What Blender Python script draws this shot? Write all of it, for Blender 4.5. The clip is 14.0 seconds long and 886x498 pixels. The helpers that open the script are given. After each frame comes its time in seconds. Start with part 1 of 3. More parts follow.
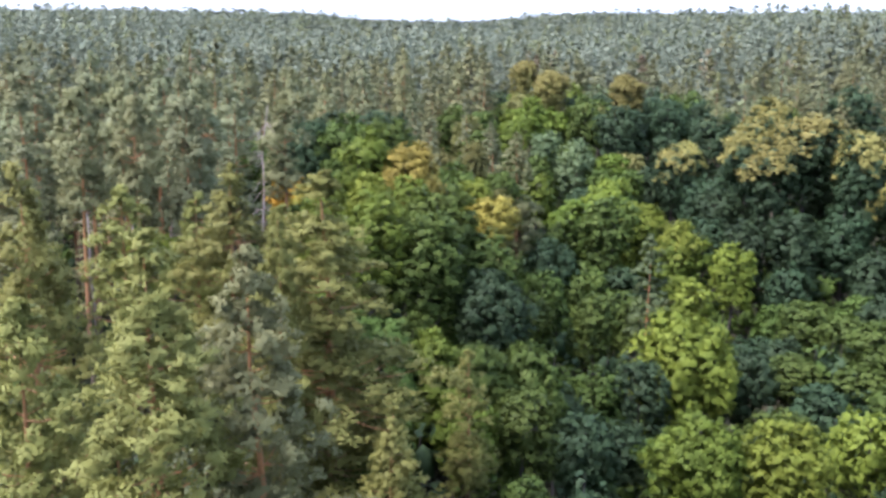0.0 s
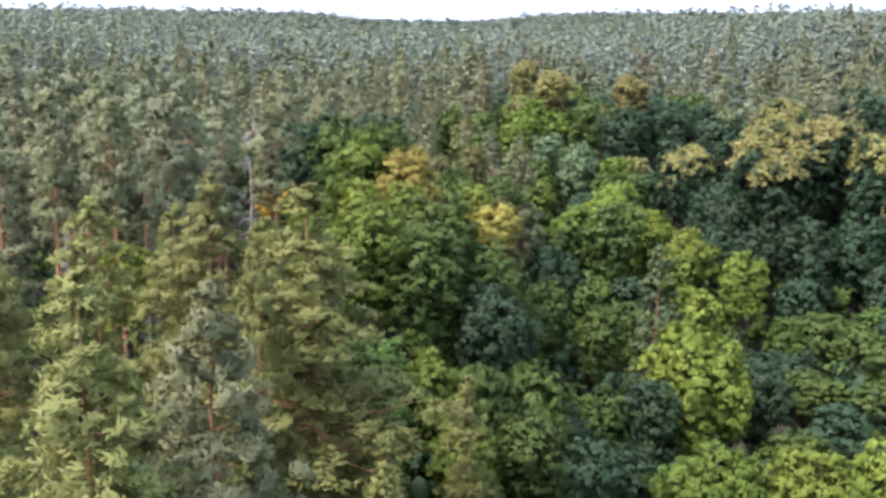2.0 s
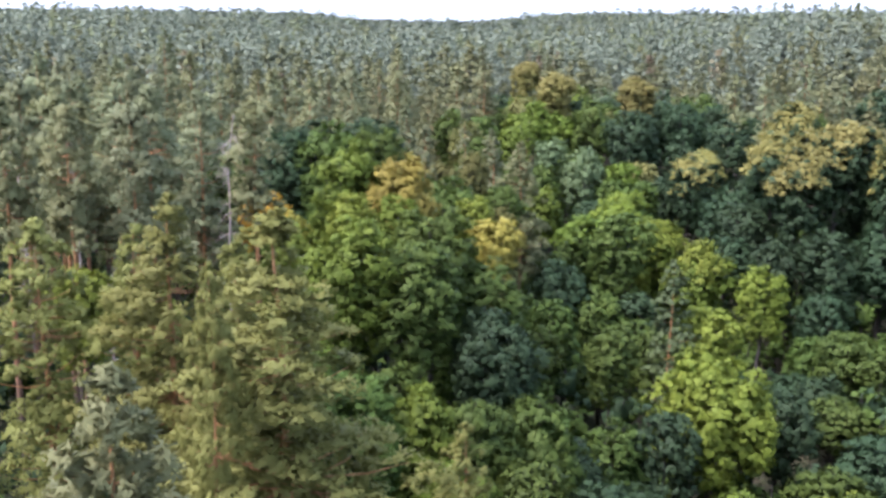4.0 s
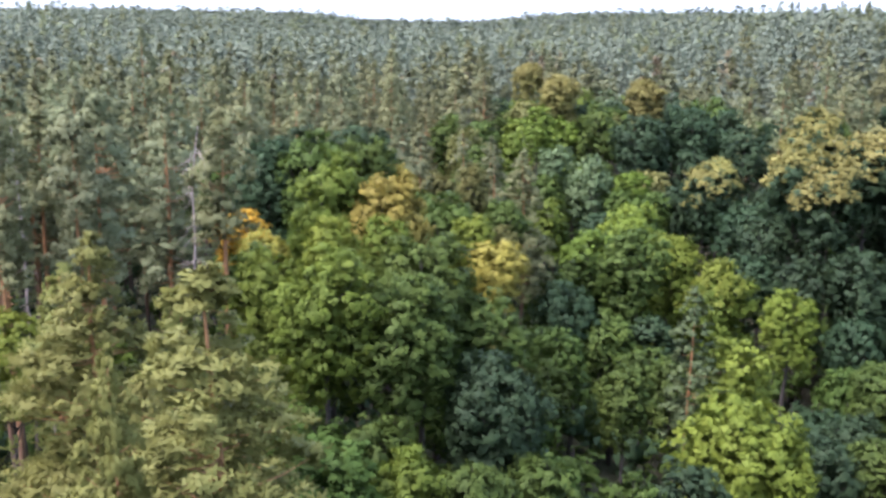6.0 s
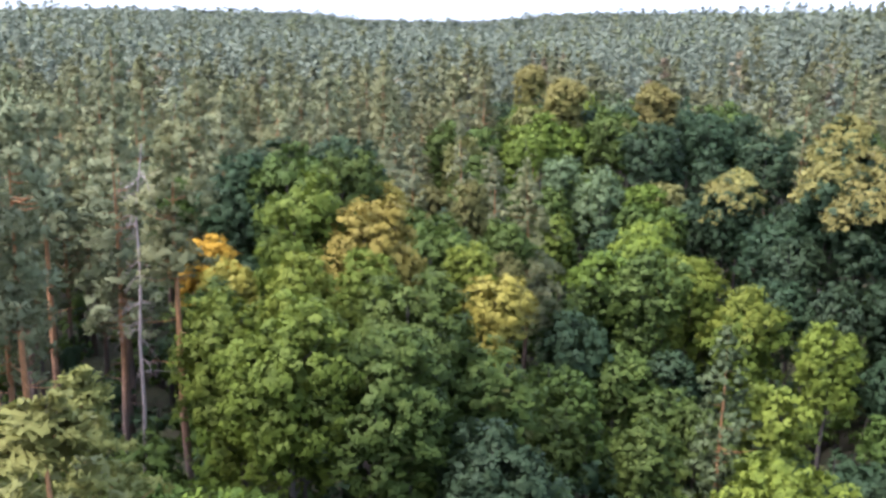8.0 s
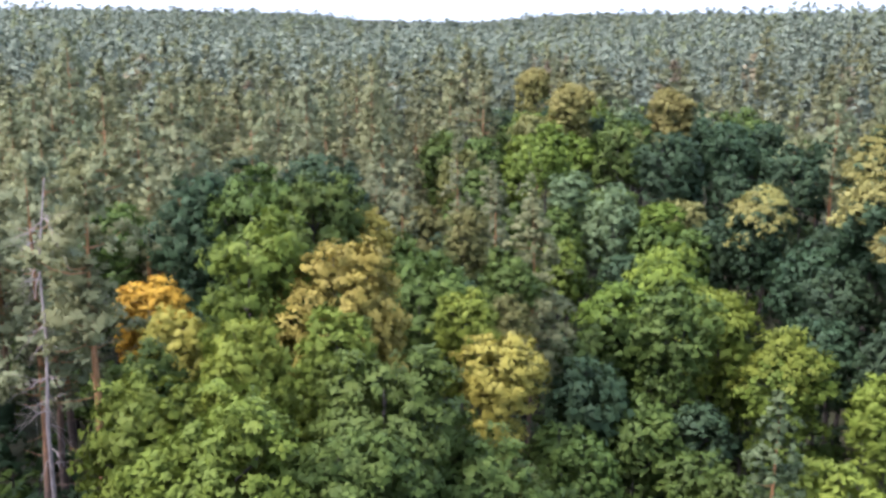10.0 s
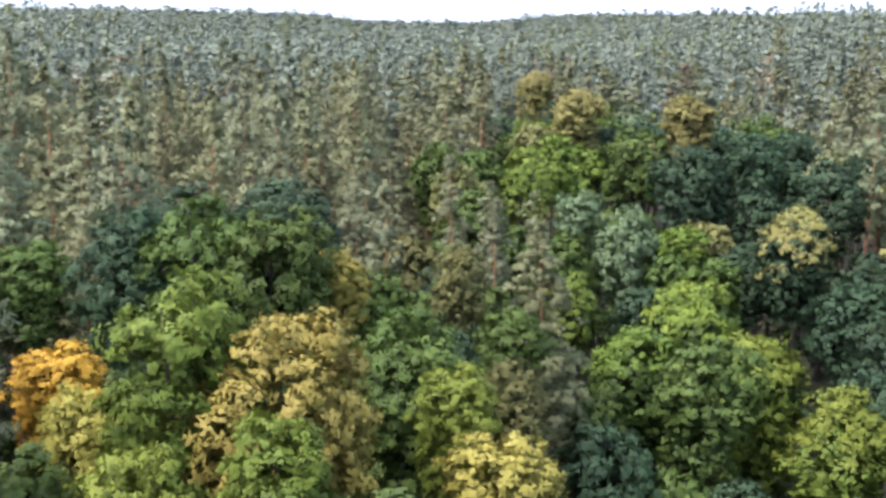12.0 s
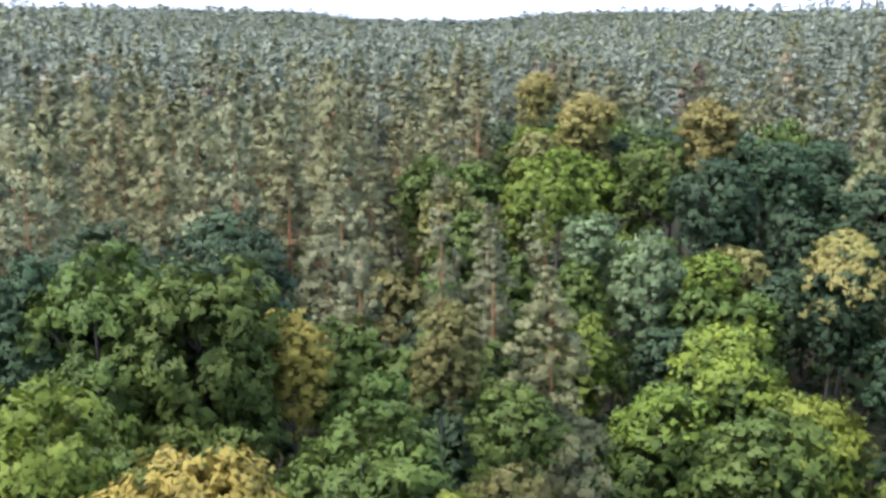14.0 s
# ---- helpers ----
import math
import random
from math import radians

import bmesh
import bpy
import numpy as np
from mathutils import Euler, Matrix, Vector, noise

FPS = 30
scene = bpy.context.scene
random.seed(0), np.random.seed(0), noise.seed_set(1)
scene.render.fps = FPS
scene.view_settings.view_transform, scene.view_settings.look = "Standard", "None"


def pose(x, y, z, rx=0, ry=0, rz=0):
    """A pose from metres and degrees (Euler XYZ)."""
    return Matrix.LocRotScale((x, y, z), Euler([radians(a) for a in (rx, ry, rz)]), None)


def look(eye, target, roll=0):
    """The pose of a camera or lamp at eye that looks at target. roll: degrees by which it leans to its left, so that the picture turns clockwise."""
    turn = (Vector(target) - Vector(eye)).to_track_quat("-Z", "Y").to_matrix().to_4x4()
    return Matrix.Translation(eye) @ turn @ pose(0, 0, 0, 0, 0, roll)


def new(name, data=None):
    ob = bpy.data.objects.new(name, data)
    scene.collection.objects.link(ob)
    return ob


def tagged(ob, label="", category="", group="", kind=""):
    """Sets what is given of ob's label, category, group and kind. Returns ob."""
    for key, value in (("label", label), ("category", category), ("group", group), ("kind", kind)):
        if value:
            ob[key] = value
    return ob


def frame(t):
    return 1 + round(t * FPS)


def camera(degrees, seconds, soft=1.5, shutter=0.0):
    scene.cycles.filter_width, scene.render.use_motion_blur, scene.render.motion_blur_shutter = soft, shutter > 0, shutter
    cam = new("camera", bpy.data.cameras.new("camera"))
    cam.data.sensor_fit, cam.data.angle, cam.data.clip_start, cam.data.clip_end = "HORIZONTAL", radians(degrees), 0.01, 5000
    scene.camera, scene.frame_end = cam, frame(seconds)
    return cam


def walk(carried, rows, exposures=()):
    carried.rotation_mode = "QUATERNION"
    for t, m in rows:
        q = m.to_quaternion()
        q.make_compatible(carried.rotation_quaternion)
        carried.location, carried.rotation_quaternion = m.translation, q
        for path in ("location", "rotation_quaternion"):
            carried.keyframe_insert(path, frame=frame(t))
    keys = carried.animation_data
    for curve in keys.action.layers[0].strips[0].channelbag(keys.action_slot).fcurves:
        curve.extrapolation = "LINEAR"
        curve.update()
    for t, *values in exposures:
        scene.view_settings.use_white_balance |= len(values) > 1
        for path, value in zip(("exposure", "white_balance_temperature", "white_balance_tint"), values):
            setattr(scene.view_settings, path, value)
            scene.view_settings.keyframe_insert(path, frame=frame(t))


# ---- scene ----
cam = camera(48.0, 14.0, soft=3.0)
EXPOSURE, VEIL, SUN = 1.50, 0.55, 3.6
PATH = [
    (0.0, look((-0.006, 0.000, 30.000), (-0.105, 97.689, 8.623), 0.354)),
    (0.5, look((-0.017, 0.874, 29.996), (-0.084, 98.557, 8.591), 0.353)),
    (1.0, look((-0.017, 1.897, 29.986), (-0.052, 99.576, 8.564), 0.359)),
    (1.5, look((0.001, 3.169, 29.966), (-0.002, 100.848, 8.545), 0.379)),
    (2.0, look((0.038, 4.593, 29.942), (0.061, 102.272, 8.525), 0.402)),
    (2.5, look((0.094, 6.060, 29.918), (0.128, 103.738, 8.494), 0.417)),
    (3.0, look((0.164, 7.599, 29.895), (0.191, 105.277, 8.470), 0.421)),
    (3.5, look((0.243, 9.268, 29.871), (0.247, 106.950, 8.466), 0.416)),
    (4.0, look((0.335, 11.083, 29.852), (0.309, 108.772, 8.477), 0.408)),
    (4.5, look((0.441, 13.052, 29.845), (0.392, 110.746, 8.490), 0.407)),
    (5.0, look((0.556, 15.150, 29.849), (0.492, 112.843, 8.496), 0.412)),
    (5.5, look((0.669, 17.323, 29.859), (0.589, 115.013, 8.489), 0.414)),
    (6.0, look((0.772, 19.539, 29.868), (0.672, 117.222, 8.468), 0.408)),
    (6.5, look((0.876, 21.831, 29.873), (0.754, 119.509, 8.449), 0.409)),
    (7.0, look((0.989, 24.241, 29.870), (0.852, 121.920, 8.448), 0.427)),
    (7.5, look((1.096, 26.783, 29.853), (0.964, 124.468, 8.459), 0.444)),
    (8.0, look((1.183, 29.452, 29.820), (1.080, 127.147, 8.474), 0.443)),
    (8.5, look((1.263, 32.214, 29.790), (1.198, 129.920, 8.494), 0.431)),
    (9.0, look((1.355, 35.029, 29.790), (1.318, 132.742, 8.524), 0.421)),
    (9.5, look((1.473, 37.866, 29.835), (1.439, 135.578, 8.566), 0.423)),
    (10.0, look((1.614, 40.732, 29.900), (1.565, 138.440, 8.613), 0.436)),
    (10.5, look((1.767, 43.645, 29.949), (1.700, 141.352, 8.659), 0.455)),
    (11.0, look((1.925, 46.618, 29.958), (1.851, 144.331, 8.695), 0.477)),
    (11.5, look((2.075, 49.647, 29.950), (2.029, 147.365, 8.711), 0.500)),
    (12.0, look((2.215, 52.720, 29.952), (2.237, 150.435, 8.698), 0.517)),
    (12.5, look((2.368, 55.814, 29.948), (2.456, 153.522, 8.660), 0.508)),
    (13.0, look((2.549, 58.904, 29.919), (2.660, 156.605, 8.600), 0.459)),
    (13.5, look((2.725, 61.965, 29.873), (2.835, 159.658, 8.517), 0.410)),
    (14.0, look((2.877, 64.999, 29.824), (2.985, 162.681, 8.417), 0.381)),
]
walk(cam, PATH, [(0.0, EXPOSURE, 5650, 25), (14.0, EXPOSURE, 5650, 25)])

# ---- world and sun: thin high cloud, soft light from behind and to one side ----
SUN_HEIGHT, SUN_TURN = radians(60), radians(240)
world = bpy.data.worlds.new("sky")
scene.world = world
world.use_nodes = True
wn, wl = world.node_tree.nodes, world.node_tree.links
sky = wn.new("ShaderNodeTexSky")
sky.sky_type, sky.sun_disc = "NISHITA", False
sky.sun_elevation, sky.sun_rotation = SUN_HEIGHT, SUN_TURN
sky.air_density, sky.dust_density, sky.ozone_density = 1.0, 4.0, 1.0
wn["Background"].inputs[1].default_value = 0.15
veil = wn.new("ShaderNodeBackground")     # the even white of the cloud layer
veil.inputs[0].default_value, veil.inputs[1].default_value = (0.74, 0.88, 1.0, 1), VEIL
both = wn.new("ShaderNodeAddShader")
wl.new(sky.outputs[0], wn["Background"].inputs[0])
wl.new(wn["Background"].outputs[0], both.inputs[0])
wl.new(veil.outputs[0], both.inputs[1])
wl.new(both.outputs[0], wn["World Output"].inputs[0])
sun = new("sun", bpy.data.lights.new("sun", "SUN"))
sun.data.energy, sun.data.angle, sun.data.color = SUN, radians(30), (1.0, 0.90, 0.84)
sun.matrix_world = look((0, 0, 80), Vector((0, 0, 80)) - Vector((
    math.sin(SUN_TURN) * math.cos(SUN_HEIGHT), math.cos(SUN_TURN) * math.cos(SUN_HEIGHT), math.sin(SUN_HEIGHT))))


# ---- materials ----
def node_material(name):
    m = bpy.data.materials.new(name)
    m.use_nodes = True
    n, l = m.node_tree.nodes, m.node_tree.links
    n.remove(n["Principled BSDF"])
    return m, n, l, n["Material Output"]


def leaf_material(name, dark, mid, light, gloss=0.55, through_light=0.3, patch=0.35):
    """Foliage: single leaves differ, boughs differ, and each tree differs a little."""
    m, n, l, out = node_material(name)
    geo, info, coord = n.new("ShaderNodeNewGeometry"), n.new("ShaderNodeObjectInfo"), n.new("ShaderNodeTexCoord")
    big = n.new("ShaderNodeTexNoise")
    big.inputs["Scale"].default_value, big.inputs["Detail"].default_value = patch, 3.0
    l.new(coord.outputs["Object"], big.inputs["Vector"])
    add = n.new("ShaderNodeMath")
    add.operation = "MULTIPLY_ADD"
    add.inputs[1].default_value, add.inputs[2].default_value = 0.10, 0.04
    l.new(geo.outputs["Random Per Island"], add.inputs[0])
    add2 = n.new("ShaderNodeMath")
    add2.operation = "ADD"
    l.new(add.outputs[0], add2.inputs[0])
    spread = n.new("ShaderNodeMapRange")
    spread.inputs["From Min"].default_value, spread.inputs["From Max"].default_value = 0.3, 0.7
    spread.inputs["To Max"].default_value = 0.68
    fine = n.new("ShaderNodeTexNoise")
    fine.inputs["Scale"].default_value, fine.inputs["Detail"].default_value = patch * 5, 2.0
    l.new(coord.outputs["Object"], fine.inputs["Vector"])
    two = n.new("ShaderNodeMix")
    two.inputs[0].default_value = 0.45
    l.new(big.outputs[0], two.inputs[2])
    l.new(fine.outputs[0], two.inputs[3])
    l.new(two.outputs[0], spread.inputs["Value"])
    l.new(spread.outputs[0], add2.inputs[1])
    ramp = n.new("ShaderNodeValToRGB")
    e = ramp.color_ramp.elements
    e[0].position, e[0].color = 0.05, (*dark, 1)
    e[1].position, e[1].color = 0.95, (*light, 1)
    k = e.new(0.5)
    k.color = (*mid, 1)
    l.new(add2.outputs[0], ramp.inputs[0])
    hue = n.new("ShaderNodeHueSaturation")
    tone = n.new("ShaderNodeMapRange")
    tone.inputs["To Min"].default_value, tone.inputs["To Max"].default_value = 0.85, 1.15
    l.new(info.outputs["Random"], tone.inputs["Value"])
    l.new(tone.outputs[0], hue.inputs["Value"])
    shift = n.new("ShaderNodeMapRange")
    shift.inputs["To Min"].default_value, shift.inputs["To Max"].default_value = 0.488, 0.512
    l.new(info.outputs["Random"], shift.inputs["Value"])
    l.new(shift.outputs[0], hue.inputs["Hue"])
    l.new(ramp.outputs[0], hue.inputs["Color"])
    skin = n.new("ShaderNodeBsdfPrincipled")
    skin.inputs["Roughness"].default_value = gloss
    skin.inputs["Specular IOR Level"].default_value = 0.1
    l.new(hue.outputs[0], skin.inputs["Base Color"])
    back = n.new("ShaderNodeBsdfTranslucent")
    l.new(hue.outputs[0], back.inputs["Color"])
    mix = n.new("ShaderNodeMixShader")
    mix.inputs[0].default_value = through_light
    l.new(skin.outputs[0], mix.inputs[1])
    l.new(back.outputs[0], mix.inputs[2])
    l.new(mix.outputs[0], out.inputs[0])
    return m


def bark_material(name, low, high, change):
    """Bark in plates; the colour goes from the lower to the upper trunk at the height of change, in metres."""
    m, n, l, out = node_material(name)
    coord, split = n.new("ShaderNodeTexCoord"), n.new("ShaderNodeSeparateXYZ")
    l.new(coord.outputs["Object"], split.inputs[0])
    up = n.new("ShaderNodeMapRange")
    up.inputs["From Min"].default_value, up.inputs["From Max"].default_value = change - 3, change + 3
    l.new(split.outputs[2], up.inputs["Value"])
    stretch = n.new("ShaderNodeMapping")
    stretch.inputs["Scale"].default_value = (6, 6, 1.6)
    l.new(coord.outputs["Object"], stretch.inputs[0])
    grain = n.new("ShaderNodeTexNoise")
    grain.inputs["Scale"].default_value, grain.inputs["Detail"].default_value = 2.0, 6.0
    l.new(stretch.outputs[0], grain.inputs["Vector"])
    tint = n.new("ShaderNodeMix")
    tint.data_type = "RGBA"
    tint.inputs["A"].default_value, tint.inputs["B"].default_value = (*low, 1), (*high, 1)
    l.new(up.outputs[0], tint.inputs["Factor"])
    worn = n.new("ShaderNodeMix")
    worn.data_type, worn.blend_type = "RGBA", "MULTIPLY"
    worn.inputs["Factor"].default_value = 0.7
    shade = n.new("ShaderNodeMapRange")
    shade.inputs["From Min"].default_value, shade.inputs["From Max"].default_value = 0.3, 0.7
    shade.inputs["To Min"].default_value, shade.inputs["To Max"].default_value = 0.35, 1.3
    l.new(grain.outputs[0], shade.inputs["Value"])
    l.new(tint.outputs["Result"], worn.inputs["A"])
    l.new(shade.outputs[0], worn.inputs["B"])
    bump = n.new("ShaderNodeBump")
    bump.inputs["Strength"].default_value, bump.inputs["Distance"].default_value = 0.7, 0.03
    l.new(grain.outputs[0], bump.inputs["Height"])
    skin = n.new("ShaderNodeBsdfPrincipled")
    skin.inputs["Roughness"].default_value = 0.9
    l.new(worn.outputs["Result"], skin.inputs["Base Color"])
    l.new(bump.outputs[0], skin.inputs["Normal"])
    l.new(skin.outputs[0], out.inputs[0])
    return m


def soil_material():
    m, n, l, out = node_material("forest_floor")
    coord = n.new("ShaderNodeTexCoord")
    one, two = n.new("ShaderNodeTexNoise"), n.new("ShaderNodeTexNoise")
    for node, size in ((one, 0.09), (two, 1.7)):
        node.inputs["Scale"].default_value, node.inputs["Detail"].default_value = size, 6.0
        l.new(coord.outputs["Object"], node.inputs["Vector"])
    ramp = n.new("ShaderNodeValToRGB")
    e = ramp.color_ramp.elements
    e[0].position, e[0].color = 0.35, (0.030, 0.021, 0.009, 1)
    e[1].position, e[1].color = 0.66, (0.024, 0.036, 0.008, 1)
    add = n.new("ShaderNodeMath")
    add.operation = "MULTIPLY_ADD"
    add.inputs[1].default_value = 0.5
    half = n.new("ShaderNodeMath")
    half.operation = "MULTIPLY"
    half.inputs[1].default_value = 0.5
    l.new(one.outputs[0], half.inputs[0])
    l.new(two.outputs[0], add.inputs[0])
    l.new(half.outputs[0], add.inputs[2])
    l.new(add.outputs[0], ramp.inputs[0])
    bump = n.new("ShaderNodeBump")
    bump.inputs["Distance"].default_value = 0.2
    l.new(two.outputs[0], bump.inputs["Height"])
    skin = n.new("ShaderNodeBsdfPrincipled")
    skin.inputs["Roughness"].default_value = 1.0
    l.new(ramp.outputs[0], skin.inputs["Base Color"])
    l.new(bump.outputs[0], skin.inputs["Normal"])
    l.new(skin.outputs[0], out.inputs[0])
    return m


LEAF = {
    "pine": leaf_material("pine_needles", (0.116, 0.120, 0.030), (0.158, 0.163, 0.043), (0.202, 0.206, 0.066), 0.6, 0.42, 0.17),
    # aerial haze put into the base colour: bluer, paler needles for distant pines
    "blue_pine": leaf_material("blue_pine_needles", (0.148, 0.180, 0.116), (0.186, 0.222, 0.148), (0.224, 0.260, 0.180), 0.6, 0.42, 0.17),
    "silver_pine": leaf_material("silvery_pine_needles", (0.126, 0.138, 0.058), (0.172, 0.186, 0.080), (0.218, 0.232, 0.108), 0.6, 0.42, 0.17),
    "olive_pine": leaf_material("olive_pine_needles", (0.126, 0.134, 0.054), (0.163, 0.172, 0.075), (0.202, 0.211, 0.100), 0.6, 0.42, 0.17),
    "dull_pine": leaf_material("dull_pine_needles", (0.126, 0.144, 0.066), (0.164, 0.185, 0.090), (0.202, 0.225, 0.118), 0.6, 0.42, 0.17),
    "rust_pine": leaf_material("rusty_pine_needles", (0.130, 0.112, 0.062), (0.190, 0.160, 0.092), (0.250, 0.212, 0.128), 0.6, 0.42, 0.17),
    "oak": leaf_material("oak_leaves", (0.026, 0.044, 0.009), (0.058, 0.090, 0.017), (0.122, 0.162, 0.034), 0.6, 0.3),
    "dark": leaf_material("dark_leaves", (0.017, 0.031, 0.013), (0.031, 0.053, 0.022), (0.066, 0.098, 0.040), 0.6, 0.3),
    "mid": leaf_material("green_leaves", (0.045, 0.068, 0.009), (0.089, 0.124, 0.016), (0.164, 0.202, 0.034), 0.6, 0.32),
    "lime": leaf_material("lime_leaves", (0.068, 0.094, 0.012), (0.126, 0.158, 0.020), (0.200, 0.230, 0.036), 0.6, 0.32),
    "yellow": leaf_material("yellowing_leaves", (0.140, 0.126, 0.020), (0.230, 0.204, 0.037), (0.312, 0.274, 0.066), 0.6, 0.32),
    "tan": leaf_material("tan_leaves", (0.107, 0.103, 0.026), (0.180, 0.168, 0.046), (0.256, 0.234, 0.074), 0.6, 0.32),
    "olive": leaf_material("olive_leaves", (0.058, 0.066, 0.020), (0.126, 0.128, 0.038), (0.215, 0.202, 0.064), 0.6, 0.38, 0.28),
    "orange": leaf_material("orange_leaves", (0.200, 0.118, 0.014), (0.400, 0.245, 0.026), (0.560, 0.375, 0.055), 0.6, 0.32),
    "grey": leaf_material("grey_green_leaves", (0.050, 0.078, 0.032), (0.100, 0.140, 0.058), (0.160, 0.200, 0.092), 0.6, 0.3),
}
BARK = {
    "pine": bark_material("pine_bark", (0.085, 0.060, 0.045), (0.290, 0.142, 0.052), 9),
    "broad": bark_material("grey_bark", (0.042, 0.035, 0.027), (0.054, 0.045, 0.035), 8),
    "dead": bark_material("bleached_bark", (0.170, 0.135, 0.110), (0.300, 0.250, 0.215), 8),
}
SOIL = soil_material()


# ---- the lie of the land ----
def smooth(a, b, v):
    k = np.clip((np.asarray(v, float) - a) / (b - a), 0, 1)
    return k * k * (3 - 2 * k)


def ground(x, y):
    """Height of the forest floor: a pine plateau, a hollow that runs ahead, rising woods behind."""
    x, y = np.asarray(x, float), np.asarray(y, float)
    axis = np.interp(y, [30, 90, 120, 150, 260], [16, 20, 23, 24, 22])
    wide = np.where(x > axis, 15.0, 10.0)
    hollow = 7.0 * np.exp(-(((x - axis) / wide) ** 2)) * (1 - smooth(115, 190, y))
    rise = 0.018 * np.maximum(y - 140, 0)
    sides = 10.5 * smooth(85, 200, -x) + 11.5 * smooth(40, 165, x)
    sides = sides * smooth(50, 200, y)
    roll = 0.7 * np.sin(x / 17 + 1.0) * np.sin(y / 23) + 0.9 * np.sin(x / 61) * np.sin(y / 83 + 2)
    return rise + sides - hollow + roll * smooth(10, 120, np.hypot(x, y))


def mesh_from(name, verts, faces, normals, materials, index=None):
    """A mesh from arrays of places, of faces and of normals (None: as the faces give)."""
    me = bpy.data.meshes.new(name)
    verts, faces = np.asarray(verts, np.float32), np.asarray(faces, np.int32)
    me.vertices.add(len(verts))
    me.vertices.foreach_set("co", verts.ravel())
    me.loops.add(faces.size)
    me.loops.foreach_set("vertex_index", faces.ravel())
    me.polygons.add(len(faces))
    me.polygons.foreach_set("loop_start", np.arange(0, faces.size, faces.shape[1], dtype=np.int32))
    for m in materials:
        me.materials.append(m)
    if index is not None:
        me.polygons.foreach_set("material_index", np.asarray(index, np.int32))
    me.polygons.foreach_set("use_smooth", np.ones(len(faces), bool))
    me.update(calc_edges=True)
    if normals is not None:
        soft = me.attributes.new("custom_normal", "FLOAT_VECTOR", "POINT")
        soft.data.foreach_set("vector", np.asarray(normals, np.float32).ravel())
    return me


def build_ground():
    xs = np.r_[-2400:-400:100, -400:-80:16, -80:90:4, 90:400:16, 400:2500:100]
    ys = np.r_[-1500:-50:145, -50:0:10, 0:200:4, 200:500:15, 500:3300:90].astype(float)
    gx, gy = np.meshgrid(xs, ys)
    verts = np.stack([gx, gy, ground(gx, gy)], -1).reshape(-1, 3)
    w = len(xs)
    a = (np.arange(len(ys) - 1)[:, None] * w + np.arange(w - 1)).ravel()
    ob = new("ground", mesh_from("ground", verts, np.stack([a, a + 1, a + w + 1, a + w], 1), None, [SOIL]))
    tagged(ob, "brown forest floor with leaf litter under the trees", "ground", kind="structure")


build_ground()


# ---- building blocks of trees ----
def tube(points, radii, sides=6):
    """Places, triangles and normals of a bent, tapering stem."""
    points, radii = np.asarray(points, float), np.asarray(radii, float)
    along = np.gradient(points, axis=0)
    along /= np.linalg.norm(along, axis=1, keepdims=True) + 1e-9
    ref = np.where(np.abs(along[:, 2:3]) > 0.8, [[1.0, 0, 0]], [[0, 0, 1.0]])
    u = np.cross(along, ref)
    u /= np.linalg.norm(u, axis=1, keepdims=True) + 1e-9
    v = np.cross(along, u)
    ang = np.arange(sides) * 2 * np.pi / sides
    round_way = np.cos(ang)[None, :, None] * u[:, None] + np.sin(ang)[None, :, None] * v[:, None]
    ring = points[:, None] + radii[:, None, None] * round_way
    k = np.arange(len(points) - 1)[:, None] * sides
    i, j = np.arange(sides), (np.arange(sides) + 1) % sides
    quads = np.stack([k + i, k + j, k + sides + j, k + sides + i], -1).reshape(-1, 4)
    return ring.reshape(-1, 3), np.concatenate([quads[:, :3], quads[:, [0, 2, 3]]]), round_way.reshape(-1, 3)


def joined(pieces):
    verts, faces, normals, n = [], [], [], 0
    for v, f, w in pieces:
        verts.append(v)
        faces.append(f + n)
        normals.append(w)
        n += len(v)
    return np.concatenate(verts), np.concatenate(faces), np.concatenate(normals)


def unit(v):
    return v / (np.linalg.norm(v, axis=-1, keepdims=True) + 1e-9)


def ball(rounds):
    bm = bmesh.new()
    bmesh.ops.create_icosphere(bm, subdivisions=rounds, radius=1)
    v, f = np.array([p.co for p in bm.verts]), np.array([[p.index for p in q.verts] for q in bm.faces])
    bm.free()
    return v, f


OCTA = np.array([(1, 0, 0), (0, 1, 0), (-1, 0, 0), (0, -1, 0), (0, 0, 1), (0, 0, -1)], float)
BALLS = {0: (OCTA, np.array([(0, 1, 4), (1, 2, 4), (2, 3, 4), (3, 0, 4), (1, 0, 5), (2, 1, 5), (3, 2, 5), (0, 3, 5)])), 1: ball(1), 2: ball(2), 3: ball(3)}


def part(name, me, parent, label=""):
    ob = new(name, me)
    ob.parent = parent
    return tagged(ob, label)


def trunk_line(rng, height, lean=0.02, bends=8):
    t = np.linspace(0, 1, bends)
    drift = np.cumsum(rng.normal(0, 0.10, (bends, 2)), 0) * (t[:, None] > 0)
    drift = drift - drift[0] + rng.normal(0, lean, 2) * height * t[:, None]
    return np.c_[drift, t * height]


def at_height(line, z):
    return np.array([np.interp(z, line[:, 2], line[:, 0]), np.interp(z, line[:, 2], line[:, 1]), z])


